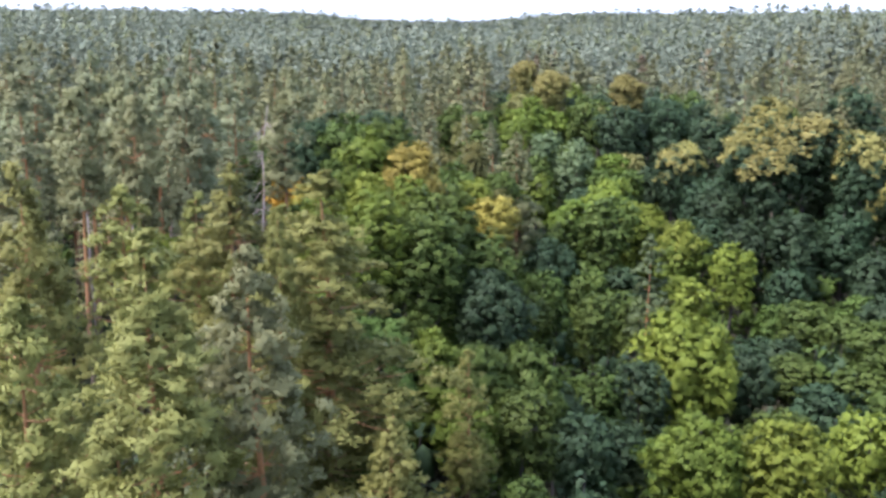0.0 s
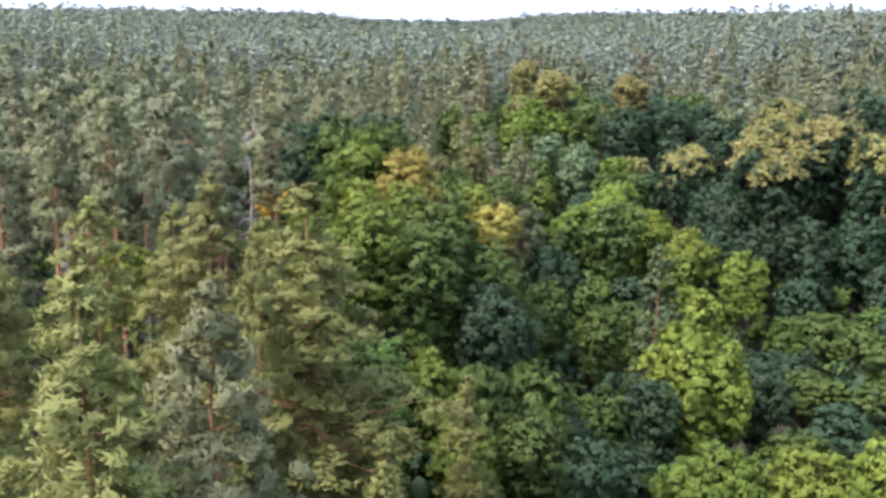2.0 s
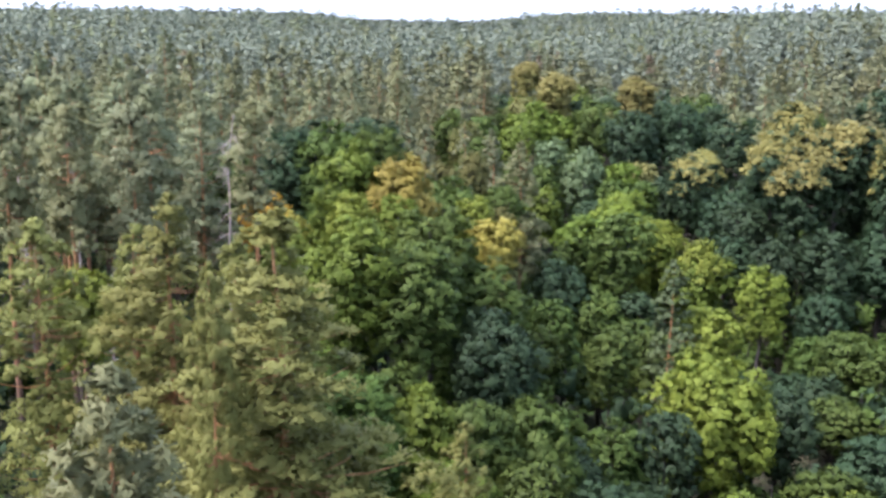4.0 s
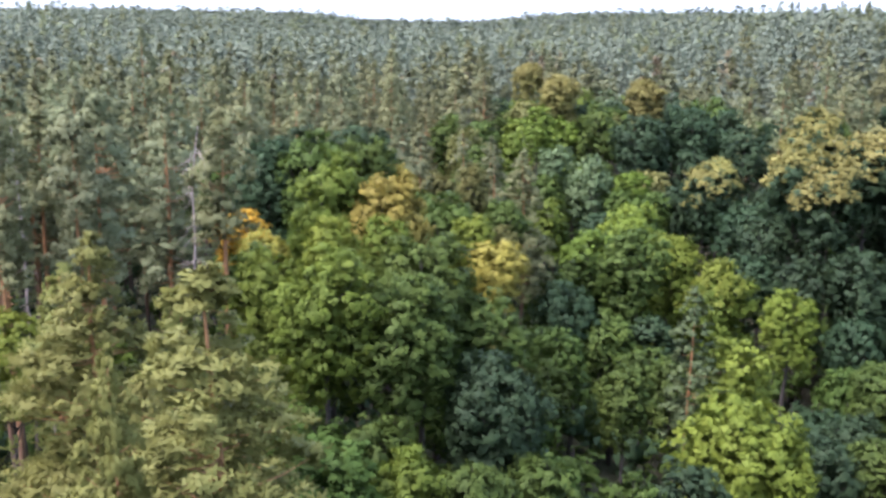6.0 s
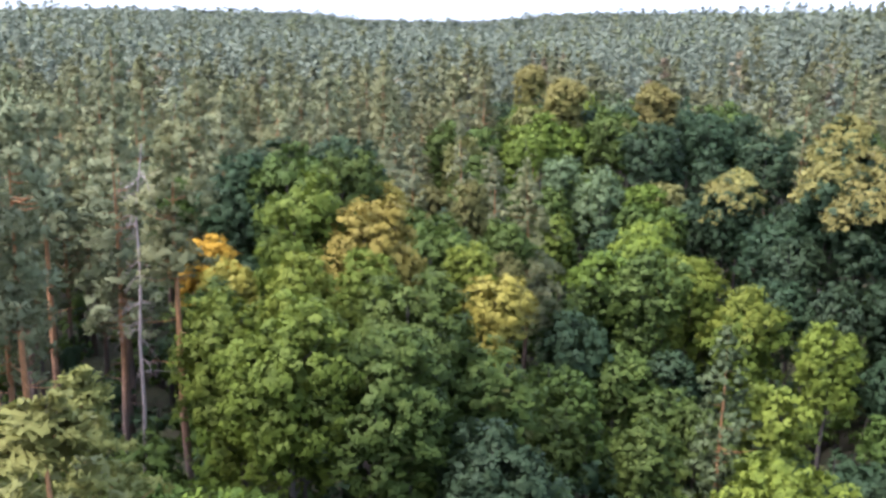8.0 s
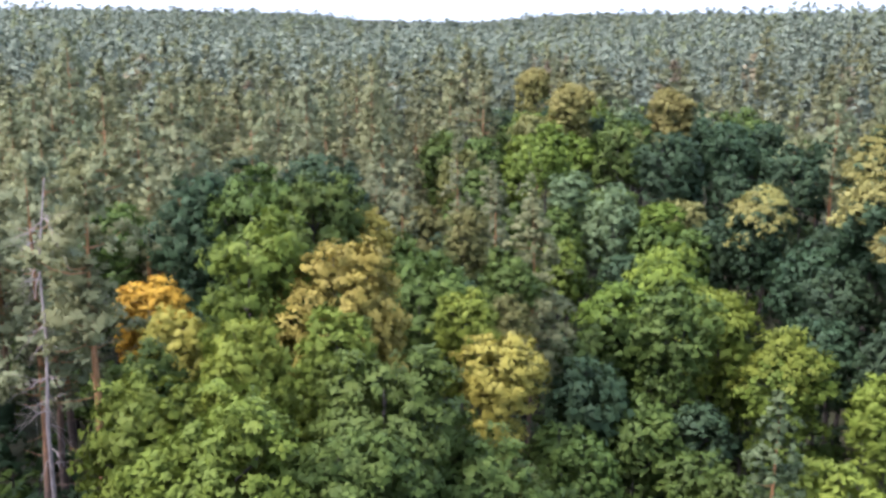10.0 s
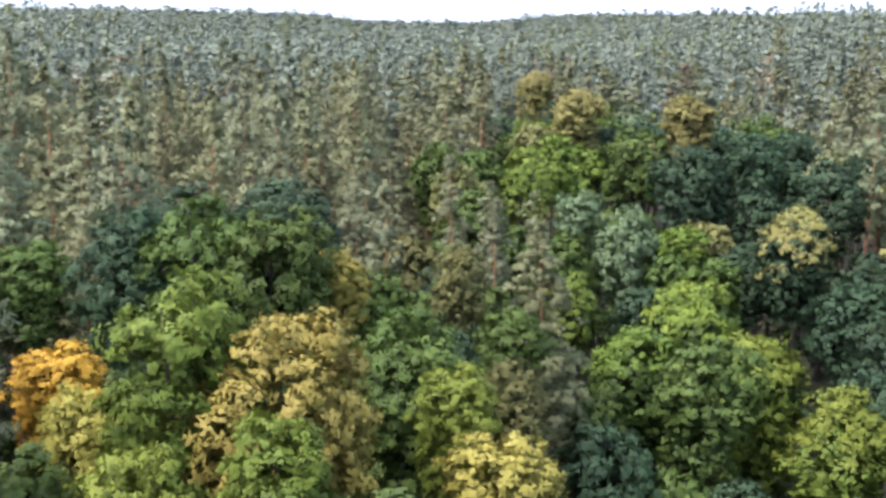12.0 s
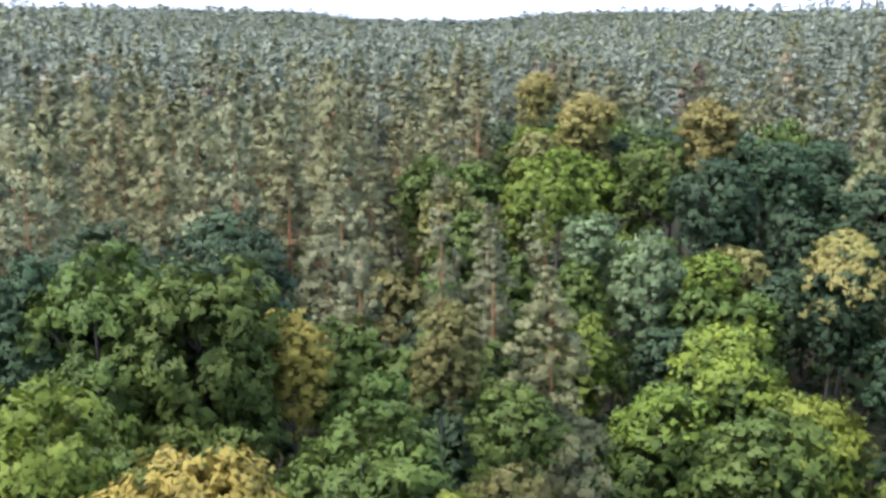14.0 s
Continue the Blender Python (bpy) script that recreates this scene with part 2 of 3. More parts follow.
def shell(rng, height, base, radius, cap, lobes, size, rounds, taper=0.0, spread=0.66, rough=0.05, vary=0.27):
    """The closed outside of a crown: boughs swell out of one body, with clefts between them. Gives places, triangles, normals."""
    v, f = BALLS[rounds]
    k = np.arange(lobes)
    zz = 1 - 2 * (k + 0.5) / lobes
    az = k * 2.39996 + rng.normal(0, 0.4, lobes)
    ring = np.sqrt(1 - zz * zz)
    mid = np.stack([np.cos(az) * ring, np.sin(az) * ring, zz], 1) * (spread * rng.uniform(0.95 - vary, 0.95 + vary, lobes))[:, None]
    r = rng.uniform(*size, lobes)
    along = v @ mid.T
    inside = r[None] ** 2 - (mid ** 2).sum(1)[None] + along ** 2
    reach = np.where(inside > 0, along + np.sqrt(np.maximum(inside, 0)), 0).max(1)
    reach = np.maximum(reach, 0.5) * (1 + rng.normal(0, rough, len(v)))
    p = v * reach[:, None]
    p[:, :2] *= 1.0 / np.quantile(np.hypot(p[:, 0], p[:, 1]), 0.97)
    p[:, 2] /= np.where(p[:, 2] > 0, p[:, 2].max(), -p[:, 2].min())
    p[:, :2] *= (1 - taper * np.clip(p[:, 2], 0, 1))[:, None]
    wide_at = height - cap
    p = np.c_[p[:, :2] * radius, np.where(p[:, 2] > 0, wide_at + p[:, 2] * cap, wide_at + p[:, 2] * (wide_at - base))]
    face_way = np.cross(p[f[:, 1]] - p[f[:, 0]], p[f[:, 2]] - p[f[:, 0]])
    normals = np.zeros_like(p)
    for c in range(3):
        np.add.at(normals, f[:, c], face_way)
    return p, f, unit(normals)


def on_shell(rng, body, count, low=-0.55):
    """Random places on a crown's outside with the way it faces there, few of them underneath."""
    p, f, w = body
    way = np.cross(p[f[:, 1]] - p[f[:, 0]], p[f[:, 2]] - p[f[:, 0]])
    area = np.linalg.norm(way, axis=1)
    share = area * np.clip((unit(way)[:, 2] - low) * 1.5, 0.0, 1.0)
    pick_face = rng.choice(len(f), count, p=share / share.sum())
    a, b = rng.random((2, count, 1))
    flip = a + b > 1
    a, b = np.where(flip, 1 - a, a), np.where(flip, 1 - b, b)
    q = f[pick_face]
    place = p[q[:, 0]] * (1 - a - b) + p[q[:, 1]] * a + p[q[:, 2]] * b
    return place, unit(w[q[:, 0]] * (1 - a - b) + w[q[:, 1]] * a + w[q[:, 2]] * b)


# ---- building blocks of crowns ----
def foliage(rng, centres, axes, radii, outward, twigs, per, leaf, flat=0.6, narrow=0.8, needles=False, lift=0.25, twig=0.42, even=0.0):
    """Boughs of foliage: twigs spread over the upper side of each bough, and leaves round each twig. needles: they stand off along
    the twig in brushes instead of lying across it. even: how far the leaves share the crown's own shading, as they do far off."""
    m = len(centres)
    axis = unit(axes)
    a = unit(np.cross(axis, rng.normal(size=axis.shape)))
    b = np.cross(axis, a)
    longer = rng.uniform(0.75, 1.3, m)

    def turned_to(u, own):
        """Ways u, given along the own axes of their boughs, in the crown's space; and the way the bough faces there."""
        span = a[own] * (u[:, :1] * longer[own, None]) + b[own] * (u[:, 1:2] / longer[own, None]) + axis[own] * u[:, 2:3] * flat
        face = a[own] * u[:, :1] + b[own] * u[:, 1:2] + axis[own] * u[:, 2:3] / flat
        return span, unit(face)

    own = np.repeat(np.arange(m), twigs)
    u = unit(rng.normal(size=(m * twigs, 3)) + [0, 0, 0.45])
    span, twig_face = turned_to(u, own)
    twig_at = centres[own] + span * (radii[own] * rng.uniform(0.55, 1.0, len(own)))[:, None]
    n = len(own) * per
    mine = np.repeat(np.arange(len(own)), per)
    w = unit(rng.normal(size=(n, 3)))
    spread = (radii[own] * twig)[mine][:, None]
    spot = twig_at[mine] + w * spread * rng.uniform(0.3, 1.0, (n, 1)) * [1, 1, 0.75]
    face = twig_face[mine]
    loose = unit(rng.normal(size=(n, 3)))
    flat_way = unit(loose - face * (loose * face).sum(1)[:, None])
    ahead = unit(flat_way + face * 0.4 + [0, 0, 0.2]) if needles else unit(flat_way + face * 0.1 - [0, 0, 0.15])
    side = unit(np.cross(ahead, unit(face + rng.normal(0, 0.3, (n, 3)))))
    s = (leaf * rng.uniform(0.6, 1.35, n))[:, None]
    p, q, t = spot - ahead * s * 0.4 - side * s * narrow * 0.5, spot - ahead * s * 0.25 + side * s * narrow * 0.5, spot + ahead * s * 0.65
    if needles:      # some are broad outside, so that the brush closes
        wide = rng.random(n) < 0.4
        p[wide], q[wide], t[wide] = (spot - ahead * s * 0.5)[wide], (spot + ahead * s * 0.5 + side * s * narrow * 0.5)[wide], (spot + ahead * s * 0.6 - side * s * narrow * 0.5)[wide]
    turned = (np.cross(q - p, t - p) * face).sum(1) < 0
    q[turned], t[turned] = t[turned].copy(), q[turned].copy()
    bough_face = unit(twig_at - centres[own])[mine]
    shade = np.repeat(unit((w * 0.22 + face * 0.30 + bough_face * 0.25) * (1 - even) + outward[own][mine] * 0.4 + [0, 0, lift] + rng.normal(0, 0.08, (n, 3))), 3, 0)
    leaves = np.stack([p, q, t], 1).reshape(-1, 3), np.arange(n * 3).reshape(-1, 3), shade
    return leaves


def broad_shape(seed, height, base, radius, lobes, size, caps, per, leaf, dome=1.1, fine=2, rounds=3, taper=0.0, spread=0.66,
                cap=(0.35, 0.75), flat=0.6, lift=0.6, trunk_size=1.0, crest=0, crest_low=0.25, crest_per=9, twigs=6, rough=0.05, vary=0.27, inner=0.46, low=-0.8):
    """Trunk, limbs and crown of a broadleaf tree; crest: sprays of another colour over the upper side, as a further mesh."""
    rng = np.random.default_rng(seed)
    line = trunk_line(rng, height * 0.9, 0.012, (3, 5, 7)[fine])
    thick = np.interp(np.linspace(0, 1, len(line)), [0, 0.06, 0.5, 1], [0.30, 0.22, 0.15, 0.03]) * trunk_size
    trunk = tube(line, thick, (3, 5, 8)[fine])
    high = min(radius * dome, (height - base) * 0.7)
    body = shell(rng, height - 0.3, base, radius * 0.94, high, lobes, size, rounds, taper, spread, rough, vary)
    middle = np.array([0, 0, height - high])
    crown = [] if fine else [(middle + (body[0] - middle) * [inner, inner, inner * 0.96], body[1], body[2])]
    stems = []
    if fine:
        ends, ways = on_shell(rng, body, 11, -1.2)
        for e, w in zip(ends, ways):
            c = e - w * 0.12 * radius
            root = at_height(line, min(line[-1, 2], max(base * 0.8, c[2] - np.hypot(c[0], c[1]) * rng.uniform(0.5, 1.0) - 0.5)))
            s = np.linspace(0, 1, 2 + fine)[:, None]
            pts = root + (c - root) * s + np.array([0, 0, -0.35]) * np.sin(np.pi * s) * rng.uniform(0.2, 1.0)
            stems.append(tube(pts, np.linspace(0.075, 0.015, 2 + fine) * radius / 3.5, 2 + fine))

    def sprays_over(count, amount, size_of_leaf, bottom, stand_off, depth=(0.80, 1.0)):
        place, way = on_shell(rng, body, count, bottom)
        r = rng.uniform(*cap, count)
        place = middle + (place - middle) * rng.uniform(*depth, (count, 1)) + way * stand_off
        axis = unit(way * (1.1 - lift) + [0, 0, lift] + rng.normal(0, 0.22, way.shape))
        return foliage(rng, place - axis * (r * flat * 0.5)[:, None], axis, r, way, twigs, amount, size_of_leaf, flat, 0.8)

    crown.append(sprays_over(caps, per, leaf, low, 0.0))
    if fine:      # the darker leaves inside
        crown.append(sprays_over(caps // 2, max(3, per // 2), leaf * 1.7, -1.2, 0.0, (0.45, 0.78)))
    heads = sprays_over(crest, crest_per, leaf * 0.85, crest_low, 0.22) if crest else None
    return trunk, joined(stems) if stems else None, joined(crown), heads


def tier_shell(rng, height, base, radius, tiers, around, point, open_tier=-1):
    """The outside of a pine's crown: uneven tiers of boughs, each spreading over the next one below."""
    rows, ang = [], np.arange(around) * 6.283 / around
    deep = (height - base) / tiers
    for k in range(tiers):
        def wide(q):
            f = q / tiers
            return radius * max(0.0, min(1.12, 1.12 * ((1.04 - f) / 0.6) ** point)) * (0.70 + 0.30 * min(1, f * 4))
        limbs = rng.integers(3, 6)
        lobe = 0.86 + 0.24 * np.cos(limbs * ang + rng.uniform(0, 6.28)) + 0.14 * np.cos(2 * ang + rng.uniform(0, 6.28)) + rng.normal(0, 0.09, around)
        lift = rng.normal(0, 0.14, around) * deep
        z = base + k * deep
        for up, share in ((-0.10, 0.50), (0.16, 1.0), (0.50, 0.86), (0.88, 0.56)):
            share *= 0.4 if k == open_tier else 1
            r = np.maximum(0.05, wide(k + max(up, 0)) * share * (lobe if share > 0.6 or k == open_tier else 0.9 + 0 * lobe))
            rows.append(np.stack([np.cos(ang) * r, np.sin(ang) * r, z + up * deep + lift * share], 1))
    rows.append(np.stack([np.cos(ang) * 0.03, np.sin(ang) * 0.03, np.full(around, height)], 1))
    p = np.concatenate(rows)
    k = np.arange(len(rows) - 1)[:, None] * around
    a, b = np.arange(around), (np.arange(around) + 1) % around
    quads = np.stack([k + a, k + b, k + around + b, k + around + a], -1).reshape(-1, 4)
    f = np.concatenate([quads[:, :3], quads[:, [0, 2, 3]]])
    way = np.cross(p[f[:, 1]] - p[f[:, 0]], p[f[:, 2]] - p[f[:, 0]])
    normals = np.zeros_like(p)
    for c in range(3):
        np.add.at(normals, f[:, c], way)
    return p, f, unit(normals)


def pine_shape(seed, height, base, radius, tiers, boughs, twigs, per, size, narrow=0.3, fine=1, point=0.7, bough=(0.4, 0.8), trunk_size=1.0, open_tier=-1, lift=0.3, even=0.0, around=16):
    """A Scots pine: uneven tiers of boughs that spread over one another, each set with twigs and brushes of needles, and a dark inside.
    open_tier: a thin tier, where trunk and limbs show; point: how pointed the crown is."""
    rng = np.random.default_rng(seed)
    line = trunk_line(rng, height * 0.97, 0.004, (3, 6, 9)[fine])
    thick = np.interp(np.linspace(0, 1, len(line)), [0, 0.06, 0.5, 1], [0.30, 0.24, 0.17, 0.015]) * trunk_size
    trunk = tube(line, thick, (3, 5, 8)[fine])
    body = tier_shell(rng, height - 0.15, base, radius * 0.95, tiers, around, point, open_tier)
    place, way = on_shell(rng, body, boughs, -0.9)
    pull = np.where(rng.random((boughs, 1)) < 0.25, rng.uniform(0.3, 0.7, (boughs, 1)), rng.uniform(0.74, 1.0, (boughs, 1)))
    place = place * np.c_[pull, pull, np.ones(boughs)]
    tip = np.c_[rng.normal(0, 0.10, (4, 2)), height - np.array([0.15, 0.4, 0.8, 1.2])]
    place, way = np.concatenate([place, tip]), np.concatenate([way, np.tile([0, 0, 1.0], (4, 1))])
    wide = np.r_[rng.uniform(*bough, boughs) * np.clip(1.25 - 0.6 * (place[:boughs, 2] - base) / (height - base), 0.6, 1.1), 0.2, 0.28, 0.36, 0.45]
    axis = way * 0.4 + [0, 0, 0.9] + rng.normal(0, 0.18, way.shape)
    outer = unit(place * [1, 1, 0] + [0, 0, 1e-3])
    place = place + np.c_[np.interp(place[:, 2], line[:, 2], line[:, 0]), np.interp(place[:, 2], line[:, 2], line[:, 1]), np.zeros(len(place))]
    crown = [foliage(rng, place, axis, wide, outer, twigs, per, size, 0.55, narrow, True, lift, 0.42, even)]
    stems = []
    for e in place[:(0, 22, 90)[fine]]:      # limbs from the trunk to the boughs
        root = at_height(line, min(max(e[2] - np.hypot(e[0], e[1]) * rng.uniform(0.0, 0.4), base * 0.9), line[-1, 2]))
        s = np.linspace(0, 1, 4)[:, None]
        pts = root + (e - root) * s + np.array([0, 0, -0.12]) * np.sin(np.pi * s) * np.hypot(*(e - root)[:2])
        stems.append(tube(pts, np.linspace(0.03 + 0.012 * np.hypot(e[0], e[1]), 0.012, 4) * trunk_size, 3))
    for z in rng.uniform(base * 0.6, base + 1.0, 9 if fine else 0):      # dry limbs below the crown
        az, long = rng.uniform(0, 6.28), rng.uniform(0.6, 1.7)
        t = np.linspace(0, 1, 3)
        root = at_height(line, z)
        stems.append(tube(np.c_[root[0] + np.cos(az) * long * t, root[1] + np.sin(az) * long * t, z - 0.1 * long * t + 0.25 * t ** 2], 0.035 - 0.025 * t, 3))
    return trunk, joined(stems) if stems else None, joined(crown)


def dead_shape(seed, height):
    """A dead pine: a bare bent stem with short broken limbs and thin hanging twigs towards the top."""
    rng = np.random.default_rng(seed)
    line = trunk_line(rng, height, 0.03)
    line[-1, :2] += rng.normal(0, 0.5, 2)
    trunk = tube(line, np.linspace(0.16, 0.03, len(line)), 6)
    stems = []
    for z in rng.uniform(height * 0.5, height * 0.99, 26):
        az, length = rng.uniform(0, 6.28), rng.uniform(0.3, 1.5) * rng.uniform(0.5, 1.0)
        s = np.linspace(0, 1, 5)
        root, rise = at_height(line, z), rng.uniform(-0.7, 0.9)
        pts = np.c_[root[0] + np.cos(az) * length * s, root[1] + np.sin(az) * length * s, z + rise * length * s - 0.45 * length * s ** 2] + rng.normal(0, 0.04, (5, 3)) * s[:, None]
        stems.append(tube(pts, 0.026 - 0.02 * s, 4))
        for _ in range(5):
            k = rng.uniform(0.3, 0.98)
            r = np.array([np.interp(k, s, pts[:, i]) for i in range(3)])
            way = np.array([np.cos(az), np.sin(az), -0.3]) + rng.normal(0, 0.8, 3)
            stems.append(tube(np.stack([r, r + way * 0.25, r + way * 0.5 + [0, 0, -0.12]]), [0.010, 0.008, 0.005], 3))
    return trunk, joined(stems), None


TEMPLATES = {}
HEIGHTS = (9, 13, 18, 25, 34)             # heights of the broadleaf builds, all with a crown of 3.2 m radius


def template(key, shape, kind, height, radius):
    """Meshes of one tree shape, to be shared by all the trees that take it."""
    trunk, stems, crown = shape[:3]
    heads = shape[3] if len(shape) > 3 else None
    bark = BARK["pine" if kind == "pine_tree" else "dead" if kind == "dead_tree" else "broad"]
    TEMPLATES[key] = dict(
        trunk=mesh_from(key + "_trunk", *joined([trunk, stems] if stems else [trunk]), [bark]),
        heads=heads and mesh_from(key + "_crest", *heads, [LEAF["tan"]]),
        crown=crown and mesh_from(key + "_crown", *crown, [LEAF["pine" if kind == "pine_tree" else "mid"]]),
        kind=kind, height=height, radius=radius)


WORDS = {
    "pine": "yellow-green", "blue_pine": "haze-tinted blue-grey", "silver_pine": "silvery grey-green", "olive_pine": "olive-green", "dull_pine": "dull green", "rust_pine": "rusty brown-green", "oak": "deep green",
    "dark": "dark blue-green", "mid": "fresh green", "lime": "bright lime-green", "yellow": "yellowing", "tan": "pale tan-yellow",
    "olive": "olive green and yellow", "orange": "orange autumn", "grey": "grey-green"}


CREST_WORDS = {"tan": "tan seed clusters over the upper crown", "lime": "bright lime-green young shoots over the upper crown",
               "yellow": "yellowing sprays over the upper crown", "mid": "fresh green shoots over the upper crown"}


def in_leaf(ob, leaf):
    """Gives a part its own leaf material, while the mesh stays shared."""
    ob.material_slots[0].link = "OBJECT"
    ob.material_slots[0].material = LEAF[leaf]


def plant(key, leaf, x, y, top, radius, turn, group, crest="tan"):
    """One tree as a thing of its own, its foot on the ground and its tip at the given height."""
    foot = float(ground(x, y)) - 0.15
    tall = max(2.0, top - foot)
    if key not in TEMPLATES:  # the build that is nearest to this tree's slenderness
        family, s = key.rsplit("_", 1)
        tallest = min((h for h in HEIGHTS), key=lambda h: abs(math.log(h / 3.2 / (tall / radius))))
        key = f"{family}_{tallest}_{s}"
    t = TEMPLATES[key]
    name = "dead_pine" if t["kind"] == "dead_tree" else t["kind"]
    root = new(name)
    root.empty_display_size = 0.5
    root.matrix_basis = pose(x, y, foot, 0, 0, turn) @ Matrix.Diagonal((radius / t["radius"], radius / t["radius"], tall / t["height"], 1))
    part("trunk", t["trunk"], root)
    if t["crown"]:
        in_leaf(part("crown", t["crown"], root), leaf)
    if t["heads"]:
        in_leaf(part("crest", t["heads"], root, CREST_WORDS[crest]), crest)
    if t["kind"] == "dead_tree":
        text, cat = "bleached dead pine with bare twisted branches in the stand", "dead tree"
    elif t["kind"] == "pine_tree":
        text, cat = f"{WORDS[leaf]} Scots pine with orange upper trunk in forest", "pine"
    else:
        text, cat = f"{WORDS[leaf]} broadleaf tree with rounded crown in forest", "tree"
    tagged(root, text, cat, group)
    return root

# Near shapes are finer than those that stay farther off.
for s in range(3):
    template(f"pine_near_{s}", pine_shape(11 + s, 24, 8.5, 3.4, 9, 330, 8, 14, 0.235, 0.34, 2, (1.0, 0.82, 0.92)[s], (0.40, 0.80), 1.0, 4), "pine_tree", 24, 3.4)
    template(f"pine_broad_{s}", pine_shape(15 + s, 24, 8.0, 3.4, 8, 230, 7, 10, 0.30, 0.40, 2, (0.8, 0.65, 0.9)[s], (0.45, 0.90), 1.0, 3), "pine_tree", 24, 3.4)
    template(f"pine_slim_{s}", pine_shape(21 + s, 24, 9.0, 2.6, 7, 135, 6, 9, 0.31, 0.42, 1, 0.62, (0.42, 0.85), even=0.4), "pine_tree", 24, 2.6)
    template(f"pine_tall_{s}", pine_shape(31 + s, 24, 12.5 - s, 2.6, 6, 110, 6, 9, 0.32, 0.45, 1, (0.6, 0.5, 0.8)[s], (0.45, 0.90), 1.0, (1, 2, -1)[s], even=0.4), "pine_tree", 24, 2.6)
    template(f"pine_high_{s}", pine_shape(41 + s, 24, 16.0, 2.4, 4, 75, 6, 9, 0.34, 0.45, 1, 0.45, (0.42, 0.85), 1.0, 1), "pine_tree", 24, 2.4)
    template(f"pine_fill_{s}", pine_shape(51 + s, 24, 11.0, 2.6, 6, 115, 6, 6, 0.36, 0.48, 1, (0.9, 0.65, 1.1)[s], (0.5, 1.0), lift=0.4, even=0.5, around=14), "pine_tree", 24, 2.6)
    for h in HEIGHTS:
        deep, low_deep = min(h * 0.84, 10.0), min(h * 0.84, 9.0)
        up = (0.9, 1.2, 1.5)[s]
        template(f"broad_fine_{h}_{s}", broad_shape(71 + s + h, h, h - deep, 3.2, 30, (0.22, 0.50), 150, 15, 0.185, up, 2, 2, cap=(0.45, 0.95), twigs=7), "broadleaf_tree", h, 3.2)
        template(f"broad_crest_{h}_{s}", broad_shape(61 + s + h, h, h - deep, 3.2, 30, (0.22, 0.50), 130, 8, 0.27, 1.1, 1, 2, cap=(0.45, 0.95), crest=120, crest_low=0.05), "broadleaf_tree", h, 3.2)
        template(f"broad_plume_{h}_{s}", broad_shape(63 + s + h, h, h - deep, 3.2, 26, (0.24, 0.50), 130, 8, 0.27, 1.15, 1, 2, 0.15, cap=(0.45, 1.0), flat=0.5, lift=0.8, crest=70, crest_low=0.22), "broadleaf_tree", h, 3.2)
        template(f"broad_round_{h}_{s}", broad_shape(65 + s + h, h, h - low_deep, 3.2, 70, (0.20, 0.34), 300, 10, 0.17, 1.05, 1, 3, 0.0, 0.72, cap=(0.34, 0.66), lift=0.35, vary=0.06), "broadleaf_tree", h, 3.2)
        template(f"broad_mid_{h}_{s}", broad_shape(81 + s + h, h, h - deep, 3.2, 30, (0.22, 0.50), 115, 7, 0.28, up, 1, 2, cap=(0.48, 1.0)), "broadleaf_tree", h, 3.2)
        template(f"broad_fill_{h}_{s}", broad_shape(91 + s + h, h, h - low_deep, 3.2, 30, (0.22, 0.50), 84, 5, 0.38, up, 1, 2, cap=(0.5, 1.05)), "broadleaf_tree", h, 3.2)
template("dead_0", dead_shape(5, 22), "dead_tree", 22, 2.0)

